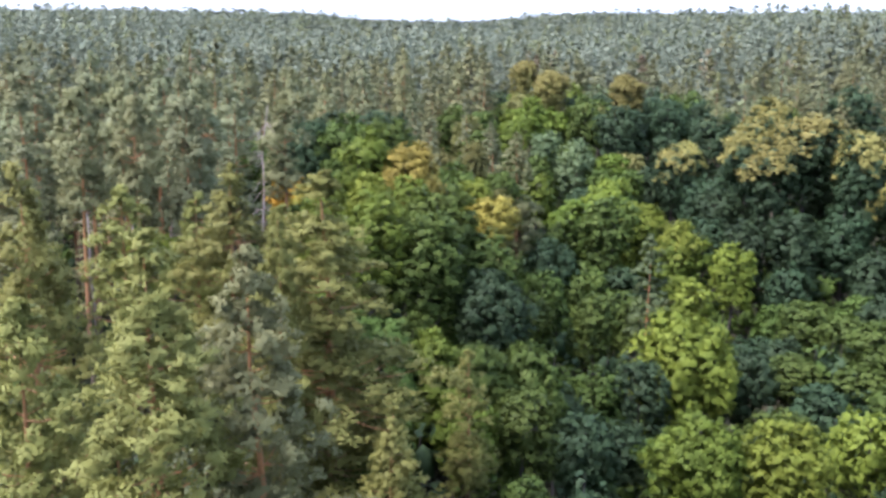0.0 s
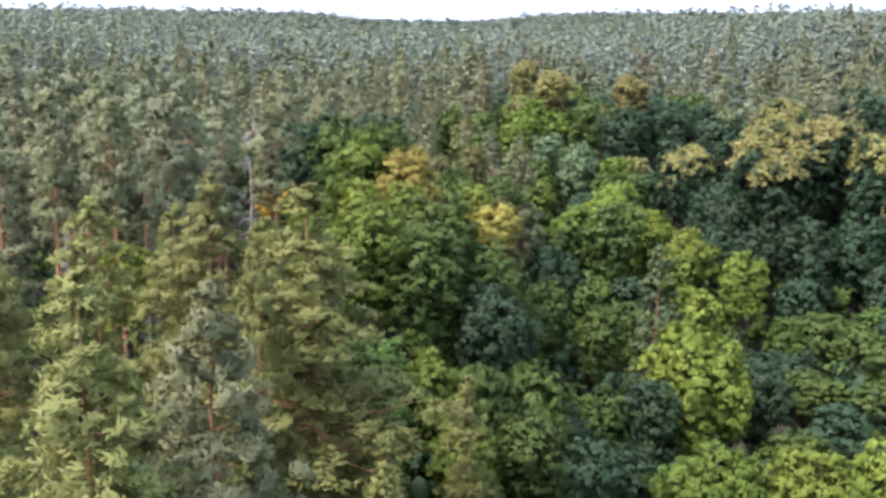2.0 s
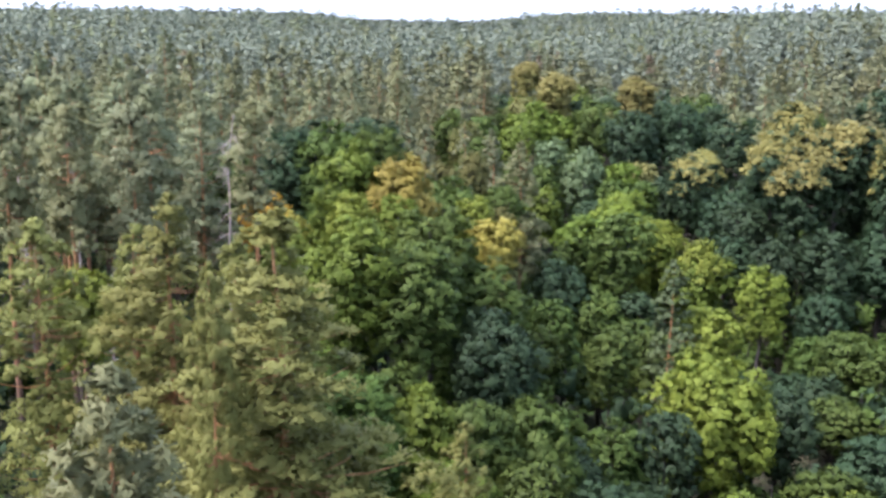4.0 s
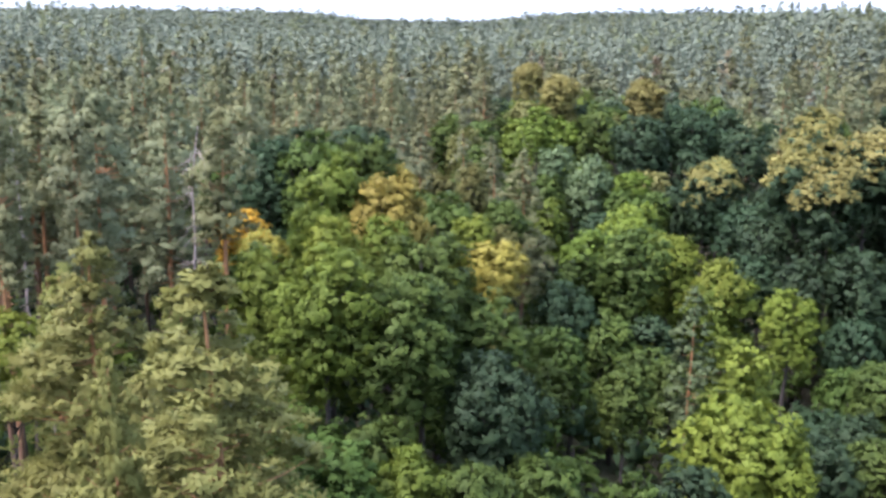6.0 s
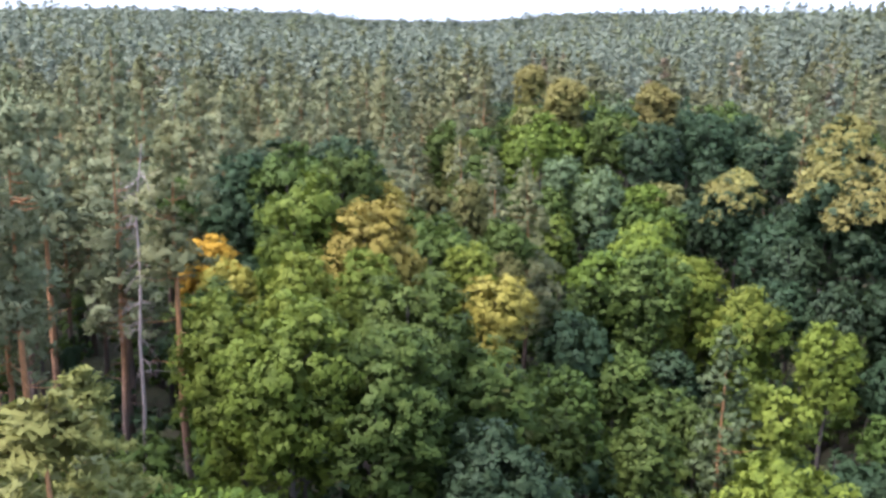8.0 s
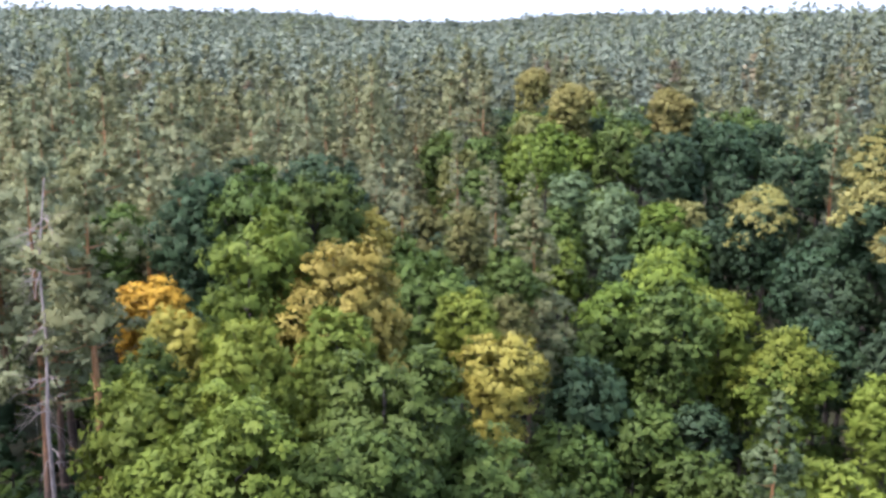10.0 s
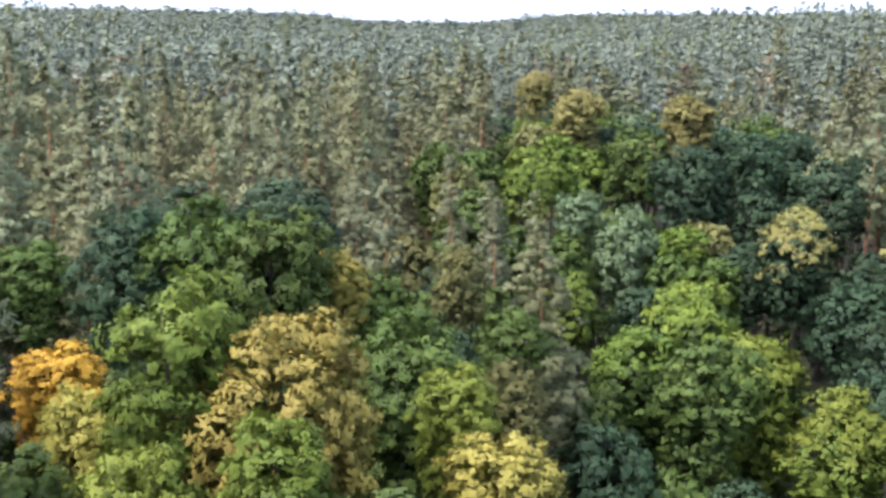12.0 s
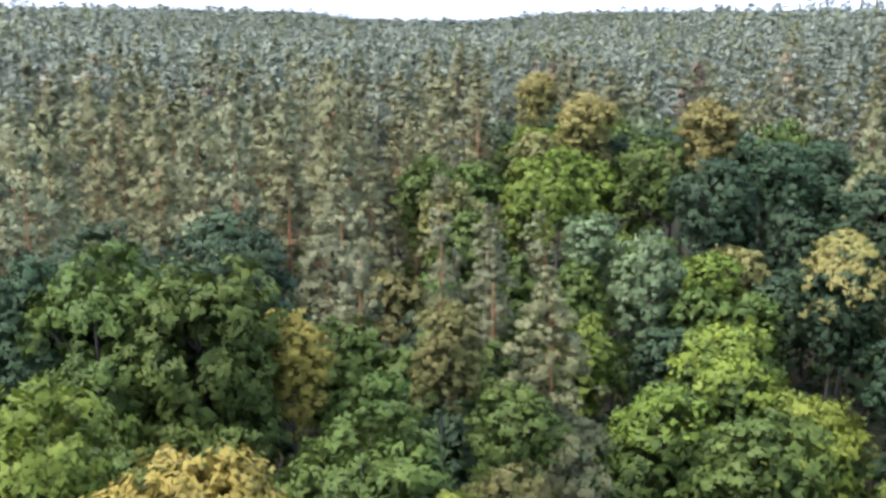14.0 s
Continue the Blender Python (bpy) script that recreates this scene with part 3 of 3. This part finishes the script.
# ---- the trees that stand out, one by one: shape, leaf, x, y, height of the tip, crown radius ----
STAND = [
    # pines beside the start
    ("pn0", "pine", -7.7, 24.8, 24.9, 4.0), ("pn1", "silver_pine", -5.4, 28.0, 23.9, 3.5), ("pn2", "pine", -4.6, 46.2, 23.7, 5.2),
    ("pn0", "pine", -12.2, 53.2, 23.0, 4.2), ("pn1", "pine", -7.2, 42.0, 22.6, 1.8), ("pb2", "pine", -16.5, 38.0, 25.0, 3.2),
    ("pb1", "pine", -13.0, 29.0, 22.0, 3.0), ("pb0", "pine", 1.4, 53.8, 12.5, 1.9), ("pb2", "pine", -1.8, 39.5, 14.5, 2.4),
    ("pb1", "dull_pine", -31.0, 73.0, 25.5, 3.0), ("pb0", "pine", -8.6, 49.0, 19.0, 2.6), ("pb2", "pine", -19.5, 47.0, 22.5, 3.0),
    ("pb1", "pine", -9.5, 57.5, 20.0, 3.2), ("pb2", "pine", -14.8, 58.5, 20.5, 3.3), ("pb0", "pine", -6.2, 53.5, 17.0, 2.9), ("pb1", "pine", -18.0, 55.0, 21.5, 3.2),
    # tall pines with bare trunks
    ("ph0", "dull_pine", -18.2, 72.6, 26.4, 2.5), ("ph1", "olive_pine", -12.8, 80.5, 25.2, 2.7), ("ph2", "dull_pine", -27.3, 75.5, 26.6, 2.4),
    ("ph0", "olive_pine", -25.2, 68.0, 26.0, 2.3), ("ph1", "dull_pine", -23.6, 73.5, 27.0, 2.2), ("ph2", "olive_pine", -22.4, 70.0, 26.2, 2.2),
    ("ph0", "olive_pine", -20.6, 66.5, 25.6, 2.2), ("pt1", "dull_pine", -20.2, 76.0, 27.0, 2.4), ("ph2", "dull_pine", -17.8, 70.0, 25.6, 2.3),
    ("pt0", "dull_pine", -42.0, 102.0, 29.0, 2.7), ("pt1", "dull_pine", -32.0, 91.0, 28.0, 2.6), ("pt2", "dull_pine", -25.5, 91.0, 27.8, 2.6),
    ("pt1", "dull_pine", -17.4, 112.5, 24.6, 2.6), ("pt2", "dull_pine", -16.1, 107.3, 23.9, 2.8), ("pt0", "dull_pine", -23.5, 110.0, 24.0, 2.6),
    ("pf1", "olive_pine", -17.6, 116.5, 25.7, 2.4), ("pf2", "dull_pine", -13.2, 131.3, 25.4, 2.4), ("pt1", "olive_pine", -15.5, 128.5, 24.8, 2.5),
    ("pf1", "dull_pine", -10.5, 129.0, 26.3, 2.4), ("pf1", "olive_pine", -6.0, 148.0, 27.1, 2.4), ("pf2", "olive_pine", -5.7, 142.0, 27.6, 2.3),
    ("pb0", "dull_pine", -4.7, 138.5, 20.8, 2.4), ("pb1", "dull_pine", 2.7, 127.5, 21.0, 2.0), ("pb2", "dull_pine", 6.2, 131.5, 18.4, 2.0),
    ("pb2", "dull_pine", 6.1, 122.5, 18.4, 2.0), ("pn1", "silver_pine", 8.2, 109.8, 19.2, 3.2), ("pf1", "dull_pine", 11.7, 147.6, 18.2, 2.3),
    ("pt0", "dull_pine", -35.0, 139.5, 30.0, 2.6), ("pt1", "dull_pine", 45.2, 151.6, 24.3, 2.5), ("pt2", "dull_pine", 49.8, 148.7, 27.2, 2.6),
    ("pf2", "olive_pine", 42.3, 155.4, 24.0, 2.4), ("pb1", "grey", 41.0, 111.0, 6.5, 1.9), ("pb1", "dull_pine", -1.5, 119.0, 20.0, 2.2),
    # dead stems among them
    ("dd", "", -15.2, 79.5, 24.2, 1.9), ("dd", "", -28.6, 79.0, 24.2, 1.8), ("dd", "", -26.0, 81.0, 24.0, 1.6), ("dd", "", -19.6, 68.0, 17.0, 1.2),
    # broadleaf trees at the pines' edge
    ("bf0", "orange", -14.8, 94.6, 16.8, 2.5), ("bf1", "yellow", -12.5, 91.8, 16.0, 2.8), ("bf1", "mid", -7.0, 86.6, 22.5, 3.5), ("bf2", "yellow", -3.2, 86.0, 21.8, 3.8),
    ("bf0", "yellow", -3.1, 103.0, 19.3, 1.8), ("bf1", "olive", 3.1, 106.0, 18.9, 1.9), ("bf0", "yellow", 4.4, 86.0, 16.4, 2.5), ("bf1", "olive", 4.6, 82.5, 11.5, 2.0), ("bf2", "olive", 4.9, 79.0, 8.5, 2.0),
    ("bf0", "lime", 2.8, 91.3, 17.2, 2.1), ("bf1", "oak", 0.6, 96.2, 18.1, 3.5), ("bf2", "olive", 5.6, 98.3, 15.2, 2.0), ("bf0", "oak", 6.0, 103.5, 16.2, 2.3),
    ("bf1", "dark", -11.6, 106.5, 22.2, 3.8), ("bf2", "dark", -14.0, 103.8, 22.3, 3.6), ("bf0", "oak", -6.2, 101.3, 22.2, 3.7), ("bf1", "oak", -10.2, 102.0, 22.4, 3.6),
    ("bf2", "dark", -6.0, 106.5, 22.7, 3.6), ("bf0", "oak", -20.3, 105.3, 19.2, 2.8), ("bf1", "dark", -8.0, 112.3, 21.7, 3.3),
    ("bf2", "oak", -1.5, 70.8, 18.4, 3.7), ("bf0", "oak", -0.6, 75.9, 18.9, 3.6), ("bf1", "lime", -5.9, 76.8, 19.7, 2.2), ("bf2", "mid", -2.8, 81.5, 19.0, 2.6),
    ("bf0", "mid", -5.4, 70.4, 19.4, 3.5), ("bf1", "mid", -9.0, 75.0, 18.2, 3.3), ("bf2", "oak", 3.0, 77.0, 15.5, 3.3), ("bf0", "dark", 3.5, 70.0, 13.6, 3.5),
    ("bf1", "lime", -19.4, 63.5, 17.6, 2.0), ("bf0", "oak", -11.5, 83.0, 16.5, 3.3), ("bf2", "lime", -17.0, 70.0, 14.5, 2.2),
    ("bf0", "oak", -9.0, 98.6, 16.8, 4.0), ("bf1", "oak", -5.4, 98.4, 16.8, 3.8), ("bf2", "dark", -13.2, 99.5, 15.0, 3.7), ("bf0", "oak", -2.2, 96.5, 15.8, 3.6), ("bf1", "oak", -4.5, 91.0, 14.0, 3.6),
    ("bf0", "oak", -10.5, 66.0, 13.0, 3.0), ("bf1", "oak", -12.5, 70.5, 12.5, 3.0), ("bf2", "mid", -14.5, 66.0, 12.0, 2.8), ("bf0", "oak", -12.0, 61.0, 11.5, 2.8),
    ("bf0", "mid", -8.0, 62.0, 14.0, 3.6), ("bf1", "oak", -4.5, 61.5, 12.5, 3.6), ("bf2", "mid", -1.0, 62.5, 11.5, 3.6), ("bf0", "oak", 2.2, 64.0, 10.5, 3.5),
    ("bf1", "oak", 5.6, 66.5, 9.5, 3.3), ("bf2", "mid", 1.5, 58.0, 9.0, 2.6), ("bf0", "oak", 5.2, 60.0, 8.0, 2.6),
    ("bf1", "oak", -6.6, 66.5, 12.0, 3.5), ("bf2", "oak", -2.6, 66.8, 11.5, 3.5),
    # trees of the hollow
    ("bf2", "oak", 9.9, 93.7, 8.2, 2.8), ("bf0", "lime", 22.6, 89.6, 8.2, 3.0), ("br1", "lime", 19.9, 79.0, 8.3, 5.2), ("br2", "mid", 15.7, 57.0, 8.0, 3.5),
    ("br0", "lime", 21.2, 57.5, 7.4, 3.6), ("bf1", "dark", 9.7, 63.8, 5.4, 3.0), ("bf2", "oak", 4.6, 52.2, 6.0, 2.0), ("bf0", "lime", 28.5, 62.0, 6.0, 3.2),
    ("pb2", "grey", 18.8, 89.2, 12.0, 2.3), ("bp0", "oak", 20.6, 121.8, 11.8, 4.2, "lime"), ("bp1", "oak", 21.6, 126.0, 12.2, 4.4, "lime"), ("bp2", "oak", 15.6, 118.0, 10.6, 4.0, "mid"),
    ("bf0", "oak", 18.6, 110.0, 12.4, 3.8), ("bp1", "mid", 23.4, 117.0, 10.6, 4.0, "lime"), ("bp2", "mid", 26.0, 108.2, 9.8, 3.8, "lime"), ("bf1", "grey", 17.8, 135.5, 16.2, 3.2),
    ("bf0", "grey", 14.2, 138.5, 17.0, 2.8), ("bf1", "lime", 30.0, 101.0, 9.0, 2.8),
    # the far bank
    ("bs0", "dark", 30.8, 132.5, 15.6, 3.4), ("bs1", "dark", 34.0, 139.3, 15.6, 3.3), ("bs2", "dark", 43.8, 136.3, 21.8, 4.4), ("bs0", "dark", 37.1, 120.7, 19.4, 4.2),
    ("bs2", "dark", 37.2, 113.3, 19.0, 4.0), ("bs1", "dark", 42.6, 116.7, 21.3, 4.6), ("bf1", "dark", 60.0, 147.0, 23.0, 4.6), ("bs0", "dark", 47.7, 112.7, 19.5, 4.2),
    ("bf2", "dark", 52.0, 121.0, 20.0, 4.4), ("bs1", "dark", 50.5, 106.0, 16.0, 3.8), ("bf2", "dark", 34.2, 150.0, 16.9, 4.4), ("bf0", "dark", 26.0, 149.0, 19.8, 4.2),
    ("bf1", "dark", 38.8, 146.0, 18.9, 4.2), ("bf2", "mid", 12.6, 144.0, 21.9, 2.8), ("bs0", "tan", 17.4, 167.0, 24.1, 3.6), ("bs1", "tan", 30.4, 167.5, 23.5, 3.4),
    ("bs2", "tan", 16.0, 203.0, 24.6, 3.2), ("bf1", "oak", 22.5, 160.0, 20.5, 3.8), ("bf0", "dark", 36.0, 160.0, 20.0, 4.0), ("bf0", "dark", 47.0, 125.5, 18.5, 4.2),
    ("bf0", "dark", 33.5, 108.0, 10.5, 3.6), ("bf1", "dark", 38.5, 107.0, 11.5, 3.8), ("bf2", "dark", 44.0, 107.0, 12.5, 3.8), ("bf0", "dark", 30.0, 112.0, 9.5, 3.2),
    ("bf1", "dark", 38.5, 128.5, 17.0, 4.2), ("bf2", "dark", 33.0, 124.0, 13.5, 3.6), ("bf0", "dark", 32.5, 116.0, 12.5, 3.4),
]
SHAPES = {"dd": "dead_", "pb": "pine_broad_", "pn": "pine_near_", "pt": "pine_tall_", "ph": "pine_high_", "pf": "pine_fill_", "bf": "broad_fine_", "bl": "broad_fill_", "bs": "broad_crest_", "bp": "broad_plume_", "br": "broad_round_"}
pick = random.Random(7)
PLACED = []
for shape, leaf, x, y, top, radius, *crest in STAND:
    near = max((30 - top) * 2, y - 65)
    kind = SHAPES[shape[:2]]
    if shape[:2] == "bf" and near > 42:
        kind = "broad_mid_"
    if shape[:2] == "pb" and y > 60:
        kind = "pine_slim_"
    key = "dead_0" if shape == "dd" else kind + shape[2]
    plant(key, leaf, x, y, top, radius, pick.uniform(0, 360), "trees of the forest", *crest)
    PLACED.append((x, y, top, radius))


# ---- the trees between them ----
def zone(x, y):
    """What grows at a place: kinds of leaf with their shares, and whether pines stand there."""
    edge = np.interp(y, [0, 45, 60, 75, 98, 106, 125, 150, 200, 300], [2, 0, -9, -15, -17, -14, 1, 6, 4, 0])
    far_edge = np.interp(y, [0, 100, 150, 175, 230, 330, 420], [90, 75, 48, 48, 54, 58, 30])
    edge += 4.0 * math.sin(y / 13) + 2.5 * math.sin(y / 5.3 + x / 4) if y > 104 else 0.0
    if x < edge or x > far_edge or y > 212 + 9 * math.sin(x / 9):
        return "pine"
    if x > 28 and y > 98:
        return "bank"
    if x > edge + 0.55 * max(0, 22 - edge) and y < 130:
        return "hollow"
    return "slope"


MIX = {
    "pine": ["pine", "dull_pine", "pine", "pine", "dull_pine"],
    "bank": ["dark", "dark", "dark", "oak", "dark"],
    "hollow": ["oak", "dark", "dark", "oak"],
    "slope": ["oak", "mid", "oak", "dark", "oak", "olive"],
}


def canopy(x, y):
    """Height of the tree tops round a place, from the trees that stand out."""
    p = np.array(PLACED[:CHIEF])
    d = (p[:, 0] - x) ** 2 + (p[:, 1] - y) ** 2 + 4
    w = d ** -2.0
    return float((p[:, 2] * w).sum() / w.sum())


CHIEF = len(PLACED)
END = 184
for y0 in np.arange(14, END, 4.6):
    for x0 in np.arange(-0.47 * y0 - 9, 0.47 * y0 + 9, 4.6):
        x, y = x0 + pick.uniform(-1.7, 1.7), y0 + pick.uniform(-1.7, 1.7)
        if min((x - a) ** 2 + (y - b) ** 2 - (0.7 * r + 1.6) ** 2 for a, b, _, r in PLACED) < 0:
            continue
        what = zone(x, y)
        if what == "pine" and y > 60 and pick.random() < (0.3 if y < 100 else 0.28):
            continue
        top = canopy(x, y) - pick.uniform(2.5, 6.0)
        if what == "pine" and y < 60:
            top -= pick.uniform(4, 9)
        if what == "hollow":
            top -= pick.uniform(1.0, 3.5)
        stand = -36 < x < -11 and 62 < y < 99
        if stand and y < 84 and pick.random() < 0.15:
            continue
        if (-32 < x < -13 and 55 < y < 65) or (-17 < x < -9 and 60 < y < 86):   # low growth before the dead stem
            what, top, stand = "slope", pick.uniform(8, 13), False
        if what == "pine":
            top = max(top, float(ground(x, y)) + 15 + pick.uniform(0, 5.5)) if y > 80 else top
            if y > 142:
                top = float(ground(x, y)) + pick.uniform(15.5, 24.5)
            key = pick.choice(["pine_fill_0", "pine_fill_1", "pine_fill_2", "pine_tall_0", "pine_tall_2"]) if y > 60 else f"pine_slim_{pick.randrange(3)}"
            radius = pick.uniform(2.3, 3.3)
            if stand:
                key, top = f"pine_{'high' if pick.random() < 0.6 else 'tall'}_{pick.randrange(3)}", pick.uniform(23.5, 27.0)
                if pick.random() < 0.1 and x < -20:
                    key, top = f"pine_slim_{pick.randrange(3)}", pick.uniform(13, 19)
        else:
            key = ("broad_mid_" if y < 100 else "broad_fill_") + str(pick.randrange(3))
            radius = pick.uniform(2.5, 3.7)
        leaf = pick.choice(MIX[what])
        if leaf == "pine" and y > 62:
            leaf = "olive_pine"
        if y < 62 and what != "pine":
            leaf, top = "oak", top - 2.5
        plant(key, leaf, x, y, top, radius, pick.uniform(0, 360), "trees of the forest")
        PLACED.append((x, y, top, radius * 0.8))


# ---- woods farther off, too many to count ----
def woods(name, label, spots, shapes, leaf, bark):
    """One mesh of many distant trees. spots: rows of x, y, height, radius, turn."""
    verts, faces, normals, index, n = [], [], [], [], 0
    for k, (x, y, tall, radius, turn) in enumerate(spots):
        (v, f, w), mat, h, r = shapes[k % len(shapes)]
        c, s = math.cos(turn), math.sin(turn)
        spin = np.array([[c, s, 0], [-s, c, 0], [0, 0, 1]])
        verts.append(v @ spin * [radius / r, radius / r, tall / h] + [x, y, float(ground(x, y)) - 0.1])
        normals.append(w @ spin)
        faces.append(f + n)
        index.append(mat)
        n += len(v)
    ob = new(name, mesh_from(name, np.concatenate(verts), np.concatenate(faces), np.concatenate(normals), [leaf, bark], np.concatenate(index)))
    tagged(ob, label, "woods", kind="stuff")


def whole(shape, height, radius):
    trunk, limbs, crown = shape[:3]
    v, f, w = joined([crown, trunk])
    return (v, f, w), np.r_[np.zeros(len(crown[1]), int), np.ones(len(trunk[1]), int)], height, radius


POINTS = (0.8, 0.6, 1.05, 0.7)
NEXT_PINES = [whole(pine_shape(210 + s, 24, 11.0, 2.4, 5, 56, 5, 4, 0.56, 0.55, 0, POINTS[s], (0.5, 1.0), lift=0.45, even=0.55, around=10), 24, 2.4) for s in range(4)]
NEXT_BROAD = [whole(broad_shape(230 + s, 16, 6, 3.4, 30, (0.22, 0.50), 50, 4, 0.42, (0.9, 1.2, 1.4)[s], 0, 2, cap=(0.55, 1.1), twigs=5), 16, 3.4) for s in range(3)]
FAR_PINES = [whole(pine_shape(200 + s, 24, 13.0, 2.3, 4, 40, 4, 2, 0.74, 0.62, 0, POINTS[s], (0.6, 1.1), lift=0.6, even=0.65, around=8), 24, 2.3) for s in range(4)]
FAR_BROAD = [whole(broad_shape(220 + s, 16, 6, 3.4, 22, (0.22, 0.50), 36, 3, 0.6, (0.9, 1.2, 1.4)[s], 0, 1, cap=(0.6, 1.2), twigs=4), 16, 3.4) for s in range(3)]
DIM_PINES = [whole(pine_shape(240 + s, 24, 15.0, 2.3, 3, 22, 2, 2, 1.0, 0.7, 0, POINTS[s], (0.6, 1.1), lift=0.8, even=0.6, around=6), 24, 2.3) for s in range(4)]
DIM_BROAD = [whole(broad_shape(260 + s, 16, 8, 3.4, 9, (0.3, 0.5), 16, 3, 1.0, fine=0, rounds=1, cap=(0.8, 1.3), twigs=3), 16, 3.4) for s in range(2)]
DOT_PINES = [whole(pine_shape(280 + s, 24, 17.0, 2.2, 2, 12, 2, 1, 1.4, 0.7, 0, 0.7, (0.6, 1.1), lift=0.9, even=0.7, around=6), 24, 2.2) for s in range(2)]
DOT_BROAD = [whole(broad_shape(290, 16, 10, 3.4, 6, (0.4, 0.6), 6, 2, 1.3, fine=0, rounds=1, cap=(1.0, 1.4), twigs=2), 16, 3.4)]
LOW_BROAD = [whole(broad_shape(300 + s, 6, 0.8, 2.4, 14, (0.25, 0.5), 16, 3, 0.5, fine=0, rounds=1, cap=(0.5, 0.9), twigs=3), 6, 2.4) for s in range(2)]


def scatter(rng, y0, y1, step, wide):
    spots = {}
    y = y0
    while y < y1:
        for x in np.arange(-wide * y - 12, wide * y + 12, step):
            px, py = x + rng.uniform(-0.5, 0.5) * step, y + rng.uniform(-0.5, 0.5) * step
            pines = zone(px, py) == "pine"
            if not pines and rng.random() < 0.05:
                pines = True
            tall = (rng.uniform(15.0, 24.0) if y < 250 else rng.uniform(15, 25)) if pines else rng.uniform(15, 20.5)
            if pines and rng.random() < 0.1:
                tall += 2.5
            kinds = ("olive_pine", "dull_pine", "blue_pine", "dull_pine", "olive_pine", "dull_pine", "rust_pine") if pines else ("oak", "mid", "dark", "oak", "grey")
            weight = rng.integers(0, len(kinds)) if rng.random() < 0.93 or not pines else len(kinds) - 1
            leaf = kinds[weight] if kinds[weight] != "rust_pine" or (y > 210 and rng.random() < 0.3) else "dull_pine"
            radius = rng.uniform(2.5, 3.5) if pines else rng.uniform(3.0, 4.2)
            # the haze-coloured needles grow more frequent with distance
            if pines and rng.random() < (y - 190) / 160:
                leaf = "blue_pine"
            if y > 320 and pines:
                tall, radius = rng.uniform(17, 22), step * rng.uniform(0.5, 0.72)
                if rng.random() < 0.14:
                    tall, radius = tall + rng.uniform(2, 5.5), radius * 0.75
                # past y = 320 most pines take the painted haze colour
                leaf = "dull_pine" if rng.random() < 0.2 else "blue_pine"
            spots.setdefault((pines, leaf), []).append((px, py, tall, radius, rng.uniform(0, 6.28)))
        y += step
    return spots


far_rng = np.random.default_rng(99)
low = {"oak": [], "dark": []}
for y in np.arange(16, 184, 4.2):
    for x in np.arange(-0.47 * y - 9, 0.47 * y + 9, 4.2):
        leaf = ("oak", "dark")[far_rng.integers(0, 2)]
        low[leaf].append((x + far_rng.uniform(-1.5, 1.5), y + far_rng.uniform(-1.5, 1.5), far_rng.uniform(3.5, 7.5), far_rng.uniform(2.1, 3.0), far_rng.uniform(0, 6.28)))
ring = {"dull_pine": [], "oak": []}
for y in np.arange(-34, END, 5.6):
    for x in np.arange(-110, 110, 5.6):
        edge = max(0.47 * y + 9, -4)
        if (y < 12 and abs(x) < 46) or (y >= 12 and edge < abs(x) < edge + 34):
            kind = "dull_pine" if x < 4 else "oak"
            tall = far_rng.uniform(17, 23) if x < 4 else far_rng.uniform(12, 17)
            ring[kind].append((x + far_rng.uniform(-2, 2), y + far_rng.uniform(-2, 2), tall, far_rng.uniform(2.4, 3.4), far_rng.uniform(0, 6.28)))
woods("pine_woods", "dull green pine woods round the flight path", ring["dull_pine"], FAR_PINES, LEAF["dull_pine"], BARK["broad"])
woods("broadleaf_woods", "deep green broadleaf woods round the hollow", ring["oak"], FAR_BROAD, LEAF["oak"], BARK["broad"])
for leaf, rows in low.items():
    woods("undergrowth", f"{WORDS[leaf]} saplings and shrubs under the taller trees", rows, LOW_BROAD, LEAF[leaf], BARK["broad"])
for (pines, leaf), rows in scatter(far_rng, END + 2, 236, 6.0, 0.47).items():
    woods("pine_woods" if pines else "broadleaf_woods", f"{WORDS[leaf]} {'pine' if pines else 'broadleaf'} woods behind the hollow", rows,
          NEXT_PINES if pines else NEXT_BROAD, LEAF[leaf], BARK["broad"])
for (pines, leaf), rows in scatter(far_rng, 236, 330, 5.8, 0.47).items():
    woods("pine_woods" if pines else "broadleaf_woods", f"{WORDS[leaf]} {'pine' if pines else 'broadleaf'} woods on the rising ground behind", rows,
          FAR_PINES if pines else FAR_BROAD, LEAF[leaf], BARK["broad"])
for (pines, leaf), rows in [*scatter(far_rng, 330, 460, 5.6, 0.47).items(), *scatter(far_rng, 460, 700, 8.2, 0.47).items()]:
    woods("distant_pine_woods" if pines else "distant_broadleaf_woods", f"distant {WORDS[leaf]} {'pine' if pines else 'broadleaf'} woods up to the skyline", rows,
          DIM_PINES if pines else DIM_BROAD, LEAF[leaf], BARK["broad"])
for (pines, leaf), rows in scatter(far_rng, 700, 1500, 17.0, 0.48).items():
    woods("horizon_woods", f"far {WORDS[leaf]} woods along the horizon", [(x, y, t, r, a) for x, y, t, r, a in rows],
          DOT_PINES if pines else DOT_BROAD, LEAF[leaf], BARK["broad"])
